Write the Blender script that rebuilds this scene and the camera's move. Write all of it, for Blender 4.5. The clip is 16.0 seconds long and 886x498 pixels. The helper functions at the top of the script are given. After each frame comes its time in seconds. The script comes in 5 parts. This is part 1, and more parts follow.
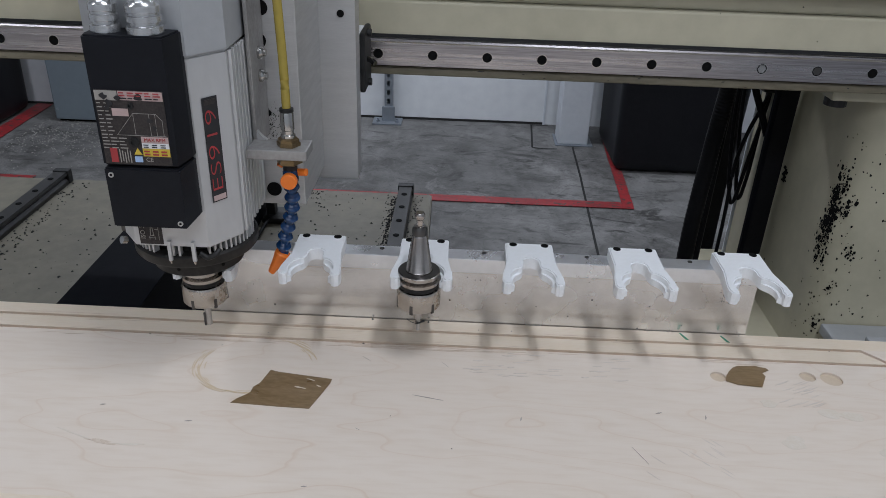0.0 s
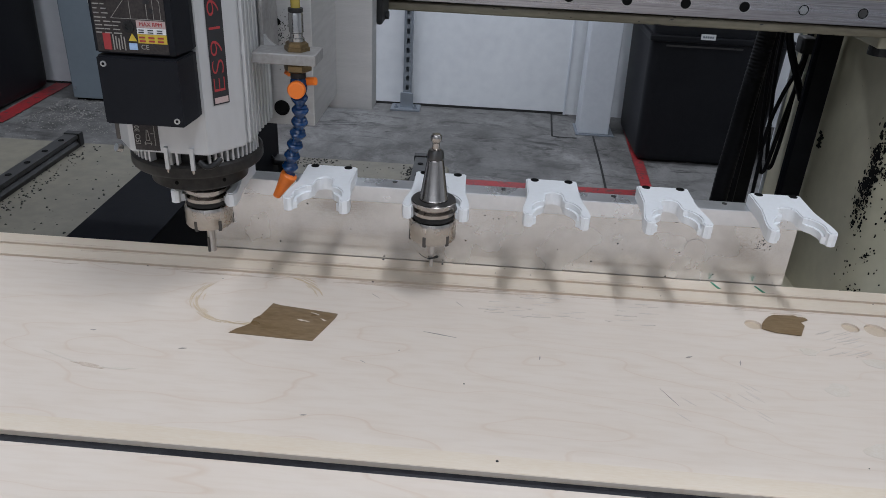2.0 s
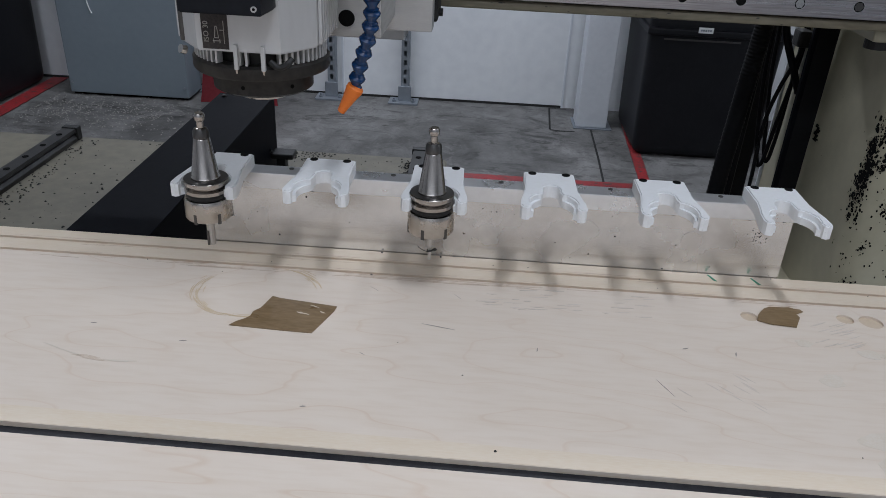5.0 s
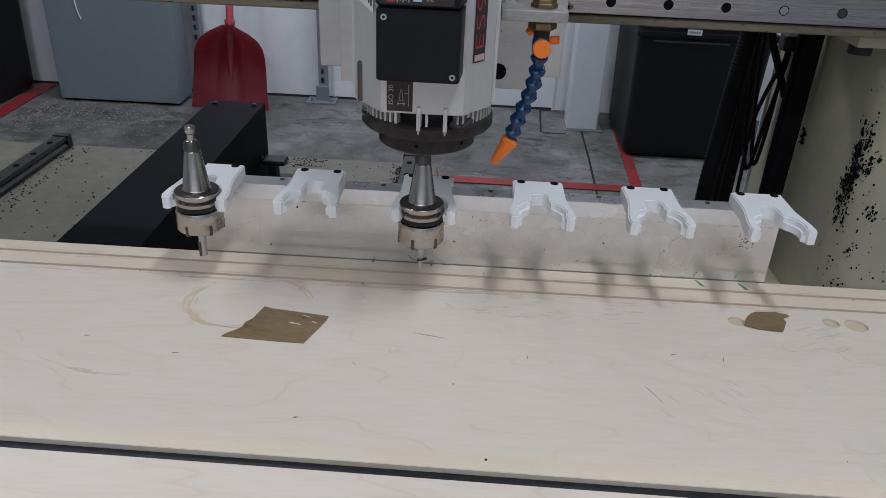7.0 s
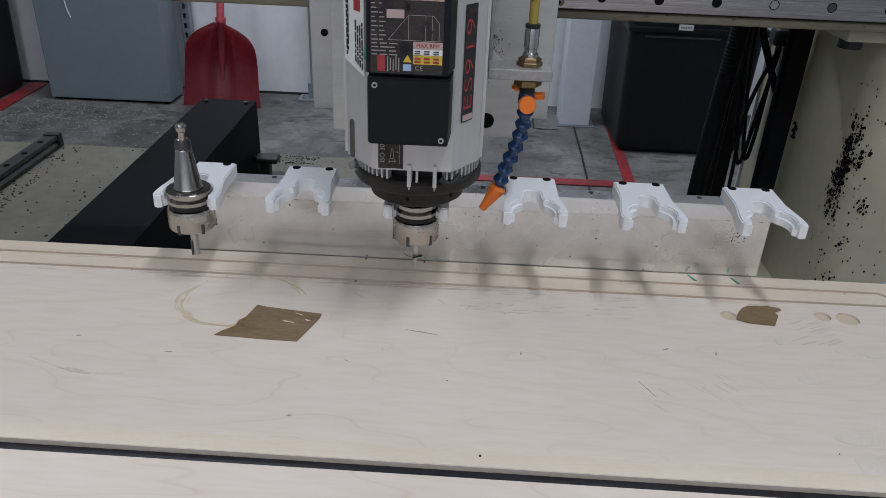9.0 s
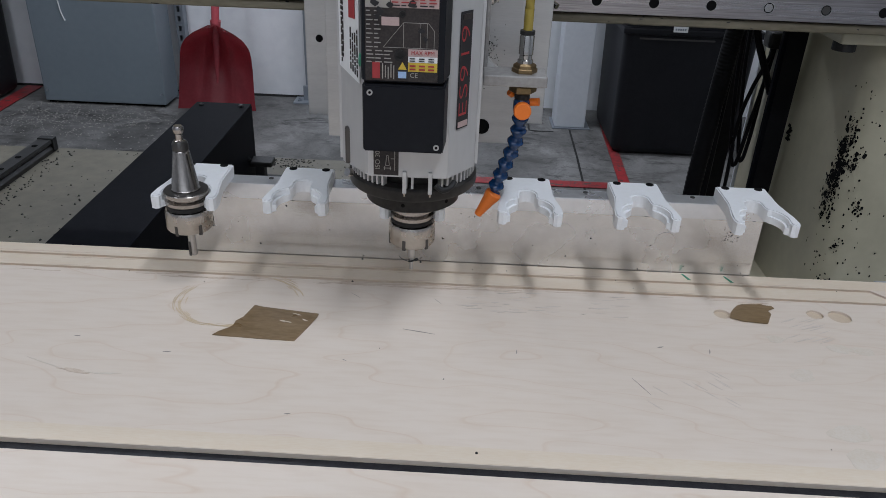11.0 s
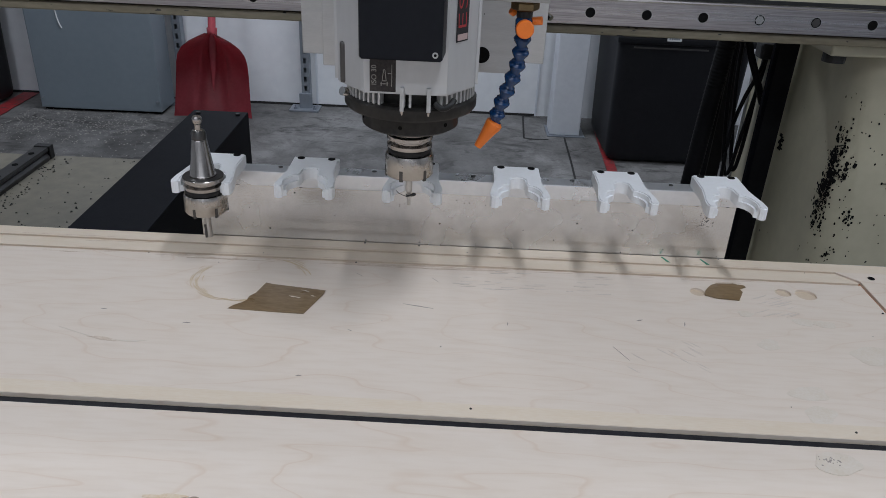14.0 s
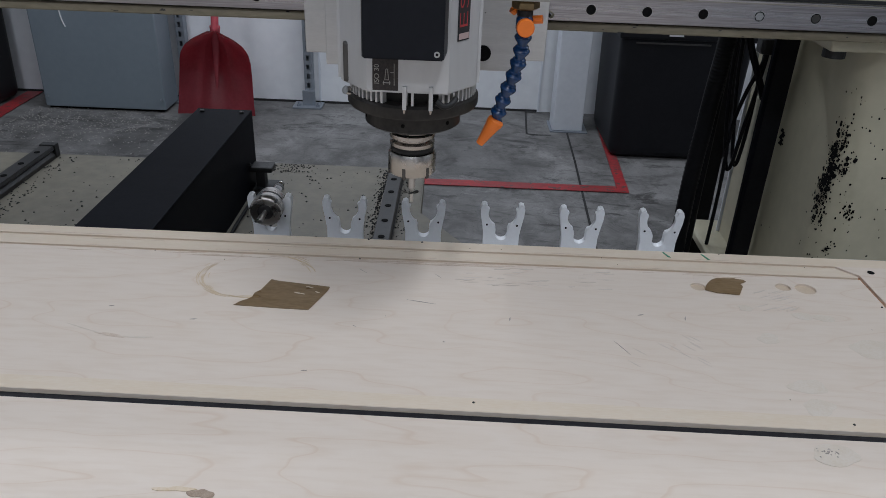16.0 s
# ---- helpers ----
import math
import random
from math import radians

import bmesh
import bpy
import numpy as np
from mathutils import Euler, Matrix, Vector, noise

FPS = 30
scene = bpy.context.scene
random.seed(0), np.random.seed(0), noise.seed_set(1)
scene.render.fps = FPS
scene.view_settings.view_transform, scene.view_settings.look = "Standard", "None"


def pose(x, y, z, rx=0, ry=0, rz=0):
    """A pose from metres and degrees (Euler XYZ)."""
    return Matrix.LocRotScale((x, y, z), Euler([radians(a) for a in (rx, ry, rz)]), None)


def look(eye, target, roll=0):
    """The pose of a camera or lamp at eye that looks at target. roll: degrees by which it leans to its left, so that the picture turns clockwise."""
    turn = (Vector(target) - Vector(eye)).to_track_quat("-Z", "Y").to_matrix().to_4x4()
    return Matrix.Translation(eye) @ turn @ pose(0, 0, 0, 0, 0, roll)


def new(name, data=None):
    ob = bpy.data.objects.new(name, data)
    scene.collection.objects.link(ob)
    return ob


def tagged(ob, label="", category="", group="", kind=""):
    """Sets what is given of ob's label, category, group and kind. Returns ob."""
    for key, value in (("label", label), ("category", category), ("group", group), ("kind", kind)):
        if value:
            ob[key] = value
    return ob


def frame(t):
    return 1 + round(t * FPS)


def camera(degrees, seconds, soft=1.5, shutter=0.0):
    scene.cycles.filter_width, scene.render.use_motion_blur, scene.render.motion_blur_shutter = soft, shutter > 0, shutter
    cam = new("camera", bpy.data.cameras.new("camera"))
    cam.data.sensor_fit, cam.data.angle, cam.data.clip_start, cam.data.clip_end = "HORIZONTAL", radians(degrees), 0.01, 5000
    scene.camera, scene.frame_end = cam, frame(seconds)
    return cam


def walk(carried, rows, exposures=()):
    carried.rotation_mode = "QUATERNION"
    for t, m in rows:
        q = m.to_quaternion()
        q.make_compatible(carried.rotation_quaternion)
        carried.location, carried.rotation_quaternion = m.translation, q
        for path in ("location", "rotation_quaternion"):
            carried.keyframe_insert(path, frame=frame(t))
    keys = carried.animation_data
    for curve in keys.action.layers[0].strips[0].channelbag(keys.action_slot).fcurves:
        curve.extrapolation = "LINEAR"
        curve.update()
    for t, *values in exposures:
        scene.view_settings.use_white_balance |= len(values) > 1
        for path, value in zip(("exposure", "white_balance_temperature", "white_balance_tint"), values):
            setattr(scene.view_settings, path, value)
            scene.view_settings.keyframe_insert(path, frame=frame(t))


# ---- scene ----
cam = camera(60.7, 16.0, soft=0.65)
PATH = [
    (0, (0.034, -0.908, 0.544), (0.005, 0.862, -0.385), 2.1),
    (0.5, (0.037, -0.902, 0.47), (-0.011, 0.869, -0.457), 2.2),
    (1, (0.038, -0.889, 0.45), (-0.02, 0.883, -0.474), 2.5),
    (1.5, (0.036, -0.888, 0.448), (-0.031, 0.886, -0.475), 2.7),
    (2, (0.037, -0.894, 0.445), (-0.033, 0.879, -0.477), 2.9),
    (2.5, (0.038, -0.897, 0.446), (-0.033, 0.876, -0.478), 2.9),
    (3, (0.037, -0.9, 0.445), (-0.034, 0.87, -0.483), 3.0),
    (3.5, (0.037, -0.901, 0.446), (-0.031, 0.867, -0.486), 3.0),
    (4, (0.037, -0.898, 0.445), (-0.03, 0.868, -0.491), 3.0),
    (6.5, (0.037, -0.902, 0.455), (-0.016, 0.865, -0.48), 2.6),
    (7, (0.04, -0.902, 0.458), (-0.006, 0.867, -0.475), 2.6),
    (7.5, (0.041, -0.901, 0.457), (0.001, 0.867, -0.476), 2.6),
    (8, (0.041, -0.902, 0.457), (0.003, 0.865, -0.478), 2.5),
    (8.5, (0.041, -0.903, 0.457), (0.008, 0.864, -0.479), 2.5),
    (9, (0.041, -0.902, 0.458), (0.012, 0.864, -0.482), 2.4),
    (11.5, (0.041, -0.9, 0.46), (0.025, 0.87, -0.47), 2.4),
    (12, (0.042, -0.901, 0.464), (0.028, 0.872, -0.46), 2.4),
    (12.5, (0.043, -0.904, 0.465), (0.03, 0.872, -0.455), 2.4),
    (13, (0.04, -0.908, 0.466), (0.03, 0.869, -0.452), 2.5),
    (13.5, (0.041, -0.908, 0.467), (0.032, 0.869, -0.449), 2.5),
    (14, (0.041, -0.908, 0.466), (0.034, 0.868, -0.452), 2.6),
    (14.5, (0.043, -0.911, 0.469), (0.032, 0.866, -0.45), 2.5),
    (15, (0.043, -0.916, 0.472), (0.028, 0.86, -0.448), 2.4),
    (15.5, (0.042, -0.918, 0.473), (0.024, 0.856, -0.452), 2.3),
    (16, (0.042, -0.917, 0.471), (0.026, 0.855, -0.457), 2.2),
]
walk(cam, [(t, look(eye, target, roll)) for t, eye, target, roll in PATH],
     [(0, 0.03), (2, 0.12), (3, 0.03), (4, 0.0), (6.5, -0.03), (14.4, -0.01), (15.5, -0.23), (16, -0.09)])

# ---- light: daylight-white tube lamps under the workshop ceiling, plus added fill lamps ----
w = bpy.data.worlds.new("workshop_air")
scene.world = w
w.use_nodes = True
w.node_tree.nodes["Background"].inputs[0].default_value = (0.62, 0.68, 0.75, 1)
w.node_tree.nodes["Background"].inputs[1].default_value = 0.04


def tube_light(x, y, z, length, width, watts, turn=0.0, tilt=(0.0, 0.0)):
    data = bpy.data.lights.new("tube_light", "AREA")
    data.shape, data.size, data.size_y, data.energy = "RECTANGLE", length, width, watts
    data.color = (0.895, 0.955, 1.075)
    ob = new("tube_light", data)
    ob.matrix_world = pose(x, y, z, tilt[0], tilt[1], turn)
    return ob


tube_light(0.50, -0.87, 2.2, 0.95, 0.14, 21, 90)
tube_light(-1.75, 0.1, 2.2, 2.6, 0.12, 21, 90)
# unseen fill, added: east for the column, south for upright faces, north for background
tube_light(2.9, 0.1, 2.2, 2.6, 0.12, 17, 90)
tube_light(-0.3, -2.6, 2.2, 2.6, 0.30, 27, 0)
tube_light(-0.4, 2.35, 2.2, 2.6, 0.12, 45, 0)


# ---- materials ----
def mat(name, col, rough=0.5, metal=0.0, col2=None, scale=30.0, stretch=(1, 1, 1), amount=0.5, bump=0.0, bscale=200.0,
        rough2=None, specks=None, speck_scale=120.0, speck_cut=0.70, spec=0.5):
    """A surface with two scales of colour change, fine relief, and where asked dark specks."""
    m = bpy.data.materials.new(name)
    m.use_nodes = True
    nt = m.node_tree
    n, l = nt.nodes, nt.links
    b = n["Principled BSDF"]
    b.inputs["Metallic"].default_value = metal
    b.inputs["Roughness"].default_value = rough
    b.inputs["Specular IOR Level"].default_value = spec
    tc = n.new("ShaderNodeTexCoord")
    mp = n.new("ShaderNodeMapping")
    mp.inputs["Scale"].default_value = stretch
    l.new(tc.outputs["Object"], mp.inputs[0])

    def noise_tex(sc, detail=4.0):
        t = n.new("ShaderNodeTexNoise")
        t.inputs["Scale"].default_value = sc
        t.inputs["Detail"].default_value = detail
        l.new(mp.outputs[0], t.inputs["Vector"])
        return t

    big = noise_tex(scale, 5)
    fine = noise_tex(scale * 7.3, 3)
    mix = n.new("ShaderNodeMix")
    mix.data_type = "RGBA"
    mix.inputs["A"].default_value = (*col, 1)
    mix.inputs["B"].default_value = (*(col2 or tuple(c * 0.75 for c in col)), 1)
    ad = n.new("ShaderNodeMath")
    ad.operation = "ADD"
    l.new(big.outputs["Fac"], ad.inputs[0])
    l.new(fine.outputs["Fac"], ad.inputs[1])
    ramp = n.new("ShaderNodeMapRange")
    ramp.inputs["From Min"].default_value, ramp.inputs["From Max"].default_value = 0.72, 1.28
    ramp.inputs["To Max"].default_value = amount
    l.new(ad.outputs[0], ramp.inputs["Value"])
    l.new(ramp.outputs[0], mix.inputs["Factor"])
    out = mix.outputs["Result"]
    if specks:
        sp = noise_tex(speck_scale, 2)
        cut = n.new("ShaderNodeMapRange")
        cut.inputs["From Min"].default_value, cut.inputs["From Max"].default_value = speck_cut, speck_cut + 0.02
        l.new(sp.outputs["Fac"], cut.inputs["Value"])
        m2 = n.new("ShaderNodeMix")
        m2.data_type = "RGBA"
        m2.inputs["B"].default_value = (*specks, 1)
        l.new(cut.outputs[0], m2.inputs["Factor"])
        l.new(out, m2.inputs["A"])
        out = m2.outputs["Result"]
    l.new(out, b.inputs["Base Color"])
    if rough2 is not None:
        rr = n.new("ShaderNodeMapRange")
        rr.inputs["From Min"].default_value, rr.inputs["From Max"].default_value = 0.3, 0.7
        rr.inputs["To Min"].default_value, rr.inputs["To Max"].default_value = rough, rough2
        l.new(big.outputs["Fac"], rr.inputs["Value"])
        l.new(rr.outputs[0], b.inputs["Roughness"])
    if bump:
        bt = noise_tex(bscale, 4)
        bp = n.new("ShaderNodeBump")
        bp.inputs["Strength"].default_value = bump
        bp.inputs["Distance"].default_value = 0.002
        l.new(bt.outputs["Fac"], bp.inputs["Height"])
        l.new(bp.outputs[0], b.inputs["Normal"])
    return m



def brushed(m):
    """Lays fine slanting scratches into the relief and gloss of a metal."""
    n, l = m.node_tree.nodes, m.node_tree.links
    b = n["Principled BSDF"]
    tc = n.new("ShaderNodeTexCoord")
    height = None
    for turn, sc in ((35, 1.0), (-50, 1.3)):
        mp = n.new("ShaderNodeMapping")
        mp.inputs["Rotation"].default_value = (0, radians(turn), 0)
        mp.inputs["Scale"].default_value = (14, 1, 420)
        l.new(tc.outputs["Object"], mp.inputs[0])
        t = n.new("ShaderNodeTexNoise")
        t.inputs["Scale"].default_value = sc
        t.inputs["Detail"].default_value = 2.0
        l.new(mp.outputs[0], t.inputs["Vector"])
        if height is None:
            height = t.outputs["Fac"]
        else:
            ad = n.new("ShaderNodeMath")
            ad.operation = "ADD"
            l.new(height, ad.inputs[0])
            l.new(t.outputs["Fac"], ad.inputs[1])
            height = ad.outputs[0]
    bp = n.new("ShaderNodeBump")
    bp.inputs["Strength"].default_value = 0.10
    bp.inputs["Distance"].default_value = 0.0006
    l.new(height, bp.inputs["Height"])
    l.new(bp.outputs[0], b.inputs["Normal"])


def birch(name, seed):
    """Rotary-cut birch face: pale, with faint wandering figure lines and small flecks."""
    m = bpy.data.materials.new(name)
    m.use_nodes = True
    nt = m.node_tree
    n, l = nt.nodes, nt.links
    b = n["Principled BSDF"]
    b.inputs["Roughness"].default_value = 0.55
    b.inputs["Specular IOR Level"].default_value = 0.3
    tc = n.new("ShaderNodeTexCoord")
    mp = n.new("ShaderNodeMapping")
    mp.inputs["Location"].default_value = (seed, seed * 1.7, 0)
    mp.inputs["Scale"].default_value = (1.25, 4.8, 1)
    l.new(tc.outputs["Object"], mp.inputs[0])
    field = n.new("ShaderNodeTexNoise")
    field.inputs["Scale"].default_value = 1.5
    field.inputs["Detail"].default_value = 3.0
    field.inputs["Roughness"].default_value = 0.42
    l.new(mp.outputs[0], field.inputs["Vector"])
    rings = n.new("ShaderNodeMath")
    rings.operation = "MULTIPLY"
    rings.inputs[1].default_value = 13.0
    l.new(field.outputs["Fac"], rings.inputs[0])
    fr = n.new("ShaderNodeMath")
    fr.operation = "FRACT"
    l.new(rings.outputs[0], fr.inputs[0])
    cr = n.new("ShaderNodeValToRGB")
    e = cr.color_ramp.elements
    e[0].position, e[0].color = 0.0, (0.717, 0.622, 0.529, 1)
    e[1].position, e[1].color = 1.0, (0.707, 0.609, 0.514, 1)
    for p, c in ((0.03, (0.66, 0.535, 0.43, 1)), (0.09, (0.712, 0.617, 0.524, 1)), (0.6, (0.728, 0.640, 0.552, 1))):
        q = e.new(p)
        q.color = c
    l.new(fr.outputs[0], cr.inputs[0])
    cloud = n.new("ShaderNodeTexNoise")
    cloud.inputs["Scale"].default_value = 3.2
    cloud.inputs["Detail"].default_value = 6.0
    l.new(tc.outputs["Object"], cloud.inputs["Vector"])
    soft = n.new("ShaderNodeMapRange")
    soft.inputs["From Min"].default_value, soft.inputs["From Max"].default_value = 0.35, 0.75
    soft.inputs["To Min"].default_value, soft.inputs["To Max"].default_value = 0.10, 0.80
    l.new(cloud.outputs["Fac"], soft.inputs["Value"])
    mx = n.new("ShaderNodeMix")
    mx.data_type = "RGBA"
    mx.inputs["B"].default_value = (0.717, 0.628, 0.540, 1)
    l.new(soft.outputs[0], mx.inputs["Factor"])
    l.new(cr.outputs[0], mx.inputs["A"])
    mp2 = n.new("ShaderNodeMapping")
    mp2.inputs["Scale"].default_value = (22, 150, 1)
    l.new(tc.outputs["Object"], mp2.inputs[0])
    fleck = n.new("ShaderNodeTexNoise")
    fleck.inputs["Scale"].default_value = 1.0
    fleck.inputs["Detail"].default_value = 3.0
    l.new(mp2.outputs[0], fleck.inputs["Vector"])
    fc = n.new("ShaderNodeMapRange")
    fc.inputs["From Min"].default_value, fc.inputs["From Max"].default_value = 0.45, 0.8
    fc.inputs["To Max"].default_value = 0.32
    l.new(fleck.outputs["Fac"], fc.inputs["Value"])
    m3 = n.new("ShaderNodeMix")
    m3.data_type = "RGBA"
    m3.inputs["B"].default_value = (0.594, 0.473, 0.362, 1)
    l.new(fc.outputs[0], m3.inputs["Factor"])
    l.new(mx.outputs["Result"], m3.inputs["A"])
    l.new(m3.outputs["Result"], b.inputs["Base Color"])
    bp = n.new("ShaderNodeBump")
    bp.inputs["Strength"].default_value = 0.08
    bp.inputs["Distance"].default_value = 0.001
    l.new(fleck.outputs["Fac"], bp.inputs["Height"])
    l.new(bp.outputs[0], b.inputs["Normal"])
    return m



def concrete(name):
    """Trowelled slab: soft blotches, dark wheel scuffs in two directions, pits and fine grain."""
    m = bpy.data.materials.new(name)
    m.use_nodes = True
    n, l = m.node_tree.nodes, m.node_tree.links
    b = n["Principled BSDF"]
    b.inputs["Specular IOR Level"].default_value = 0.35
    tc = n.new("ShaderNodeTexCoord")

    def field(scale, detail, stretch=(1, 1, 1), turn=0.0, rough=0.5, warp=0.0):
        mp = n.new("ShaderNodeMapping")
        mp.inputs["Scale"].default_value = stretch
        mp.inputs["Rotation"].default_value = (0, 0, radians(turn))
        l.new(tc.outputs["Object"], mp.inputs[0])
        t = n.new("ShaderNodeTexNoise")
        t.inputs["Scale"].default_value = scale
        t.inputs["Detail"].default_value = detail
        t.inputs["Roughness"].default_value = rough
        t.inputs["Distortion"].default_value = warp
        l.new(mp.outputs[0], t.inputs["Vector"])
        return t.outputs["Fac"]

    def span(src, a, c, lo, hi):
        r = n.new("ShaderNodeMapRange")
        r.inputs["From Min"].default_value, r.inputs["From Max"].default_value = a, c
        r.inputs["To Min"].default_value, r.inputs["To Max"].default_value = lo, hi
        l.new(src, r.inputs["Value"])
        return r.outputs[0]

    def over(base, fac, col):
        x = n.new("ShaderNodeMix")
        x.data_type = "RGBA"
        if isinstance(base, tuple):
            x.inputs["A"].default_value = (*base, 1)
        else:
            l.new(base, x.inputs["A"])
        l.new(fac, x.inputs["Factor"])
        x.inputs["B"].default_value = (*col, 1)
        return x.outputs["Result"]

    c = over((0.225, 0.222, 0.217), span(field(1.6, 9, rough=0.7, warp=0.4), 0.38, 0.62, 0.0, 0.9), (0.075, 0.0735, 0.071))
    c = over(c, span(field(7.0, 8, rough=0.75, warp=0.8), 0.46, 0.64, 0.0, 0.7), (0.06, 0.058, 0.056))
    c = over(c, span(field(3.2, 7, (0.8, 1.9, 1), 25, 0.72, 1.6), 0.55, 0.64, 0.0, 0.8), (0.032, 0.031, 0.03))
    c = over(c, span(field(5.1, 7, (0.9, 2.6, 1), -38, 0.72, 1.6), 0.59, 0.66, 0.0, 0.65), (0.036, 0.035, 0.034))
    c = over(c, span(field(2.4, 8, (1.0, 1.4, 1), 60, 0.75, 0.8), 0.57, 0.66, 0.0, 0.6), (0.29, 0.287, 0.28))
    c = over(c, span(field(95, 2), 0.64, 0.70, 0.0, 0.6), (0.045, 0.044, 0.042))
    c = over(c, span(field(60, 3), 0.32, 0.22, 0.0, 0.45), (0.30, 0.295, 0.287))
    l.new(c, b.inputs["Base Color"])
    l.new(span(field(4.0, 4), 0.3, 0.7, 0.42, 0.68), b.inputs["Roughness"])
    bp = n.new("ShaderNodeBump")
    bp.inputs["Strength"].default_value = 0.2
    bp.inputs["Distance"].default_value = 0.002
    l.new(field(45, 5), bp.inputs["Height"])
    l.new(bp.outputs[0], b.inputs["Normal"])
    return m


M = {}
M["birch"] = birch("birch_ply_worn", 0.0)
M["birch2"] = birch("birch_ply_front", 5.3)
M["planed"] = mat("planed_birch_edge", (0.72, 0.625, 0.51), 0.55, col2=(0.68, 0.565, 0.43), scale=14, stretch=(1, 6, 1), amount=0.9)
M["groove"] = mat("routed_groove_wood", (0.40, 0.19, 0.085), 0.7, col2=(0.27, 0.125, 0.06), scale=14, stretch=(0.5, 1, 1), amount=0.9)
M["drill"] = mat("drilled_wood", (0.62, 0.51, 0.385), 0.7, col2=(0.52, 0.405, 0.295), scale=60)
M["stain"] = mat("oil_stained_birch", (0.655, 0.57, 0.465), 0.5, col2=(0.70, 0.63, 0.55), scale=55, amount=1.0)
M["ringstain"] = mat("rubbed_birch", (0.60, 0.46, 0.28), 0.5, col2=(0.68, 0.57, 0.44), scale=60, amount=0.9)
M["knot"] = mat("torn_knot_wood", (0.24, 0.17, 0.12), 0.7, col2=(0.42, 0.33, 0.25), scale=120, amount=1.0)
M["streak"] = mat("brown_rubbed_birch", (0.55, 0.43, 0.33), 0.55, col2=(0.68, 0.58, 0.48), scale=90, amount=1.0)
M["smear"] = mat("grey_smear", (0.60, 0.53, 0.46), 0.6, col2=(0.68, 0.60, 0.53), scale=80, amount=1.0)
M["tape"] = mat("brown_packing_tape", (0.17, 0.108, 0.05), 0.26, col2=(0.26, 0.18, 0.10), scale=22, stretch=(0.6, 1.6, 1), amount=1.0, rough2=0.5, bump=0.15, bscale=90)
M["strip"] = mat("black_table_strip", (0.010, 0.010, 0.013), 0.45, col2=(0.03, 0.03, 0.034), scale=90, amount=0.9, spec=0.25)
M["pencil"] = mat("grey_scratch", (0.30, 0.265, 0.235), 0.6, col2=(0.42, 0.37, 0.32), scale=120)
M["alu"] = mat("milled_aluminium", (0.52, 0.515, 0.505), 0.36, 0.6, col2=(0.42, 0.415, 0.41), scale=18, stretch=(1, 1, 8), rough2=0.48, bump=0.03, bscale=300)
M["rackplate"] = mat("brushed_aluminium_plate", (0.80, 0.80, 0.80), 0.17, 0.90, col2=(0.64, 0.63, 0.62), amount=0.7, scale=9, rough2=0.30, bump=0.04, bscale=260, specks=(0.25, 0.22, 0.2), speck_scale=190, speck_cut=0.77)
brushed(M["rackplate"])
M["platespot"] = mat("faint_oil_film", (0.72, 0.71, 0.70), 0.27, 0.9, col2=(0.66, 0.65, 0.64), scale=60, amount=0.9)
M["rackbar"] = mat("aluminium_bar", (0.80, 0.815, 0.84), 0.22, 0.85, col2=(0.66, 0.675, 0.70), scale=14, rough2=0.42)
M["white"] = mat("white_printed_plastic", (0.80, 0.815, 0.83), 0.42, col2=(0.74, 0.745, 0.74), scale=25, bump=0.06, bscale=420)
M["steel"] = mat("polished_tool_steel", (0.38, 0.352, 0.33), 0.16, 1.0, col2=(0.50, 0.47, 0.44), scale=12, stretch=(1, 1, 3), rough2=0.30)
M["darksteel"] = mat("dark_ground_steel", (0.105, 0.10, 0.097), 0.36, 0.9, col2=(0.10, 0.10, 0.10), scale=40)
M["nickel"] = mat("nickel_collet_nut", (0.50, 0.465, 0.425), 0.20, 1.0, col2=(0.40, 0.37, 0.335), scale=40, rough2=0.36)
M["oring"] = mat("black_rubber", (0.015, 0.015, 0.015), 0.5, col2=(0.03, 0.03, 0.03), scale=60, spec=0.22)
M["carbide"] = mat("carbide_cutter", (0.50, 0.49, 0.48), 0.28, 1.0, scale=80)
M["body"] = mat("anodised_spindle_body", (0.54, 0.54, 0.54), 0.40, 0.4, col2=(0.46, 0.458, 0.455), scale=16, stretch=(1, 1, .3), rough2=0.5, bump=0.03)
M["castgrey"] = mat("grey_cap_casting", (0.42, 0.43, 0.44), 0.45, 0.3, col2=(0.36, 0.37, 0.38), scale=16, bump=0.05)
M["bracket"] = mat("oily_aluminium_bracket", (0.36, 0.35, 0.34), 0.4, 0.5, col2=(0.25, 0.24, 0.23), scale=30, amount=0.9, rough2=0.55)
M["black"] = mat("black_cover_plastic", (0.011, 0.012, 0.015), 0.42, col2=(0.016, 0.017, 0.021), scale=20, bump=0.05, bscale=600, spec=0.10)
M["nose"] = mat("black_oxide_nose", (0.018, 0.0175, 0.017), 0.42, 0.2, col2=(0.04, 0.037, 0.034), scale=24, amount=0.8, spec=0.22)
M["gland"] = mat("nickel_cable_gland", (0.66, 0.66, 0.655), 0.22, 0.85, col2=(0.5, 0.51, 0.52), scale=50)
M["decal_dark"] = mat("dark_nameplate", (0.026, 0.023, 0.023), 0.45, col2=(0.06, 0.05, 0.047), scale=70, amount=0.9, spec=0.22)
M["ink_pale"] = mat("pale_print", (0.34, 0.32, 0.29), 0.5, scale=90)
M["ink_pink"] = mat("pinkish_print", (0.50, 0.37, 0.35), 0.5, scale=90)
M["ink_red"] = mat("red_print", (0.36, 0.032, 0.036), 0.5, scale=90)
M["ink_yellow"] = mat("yellow_print", (0.62, 0.45, 0.05), 0.5, scale=90)
M["ink_blue"] = mat("blue_print", (0.35, 0.50, 0.75), 0.5, scale=90)
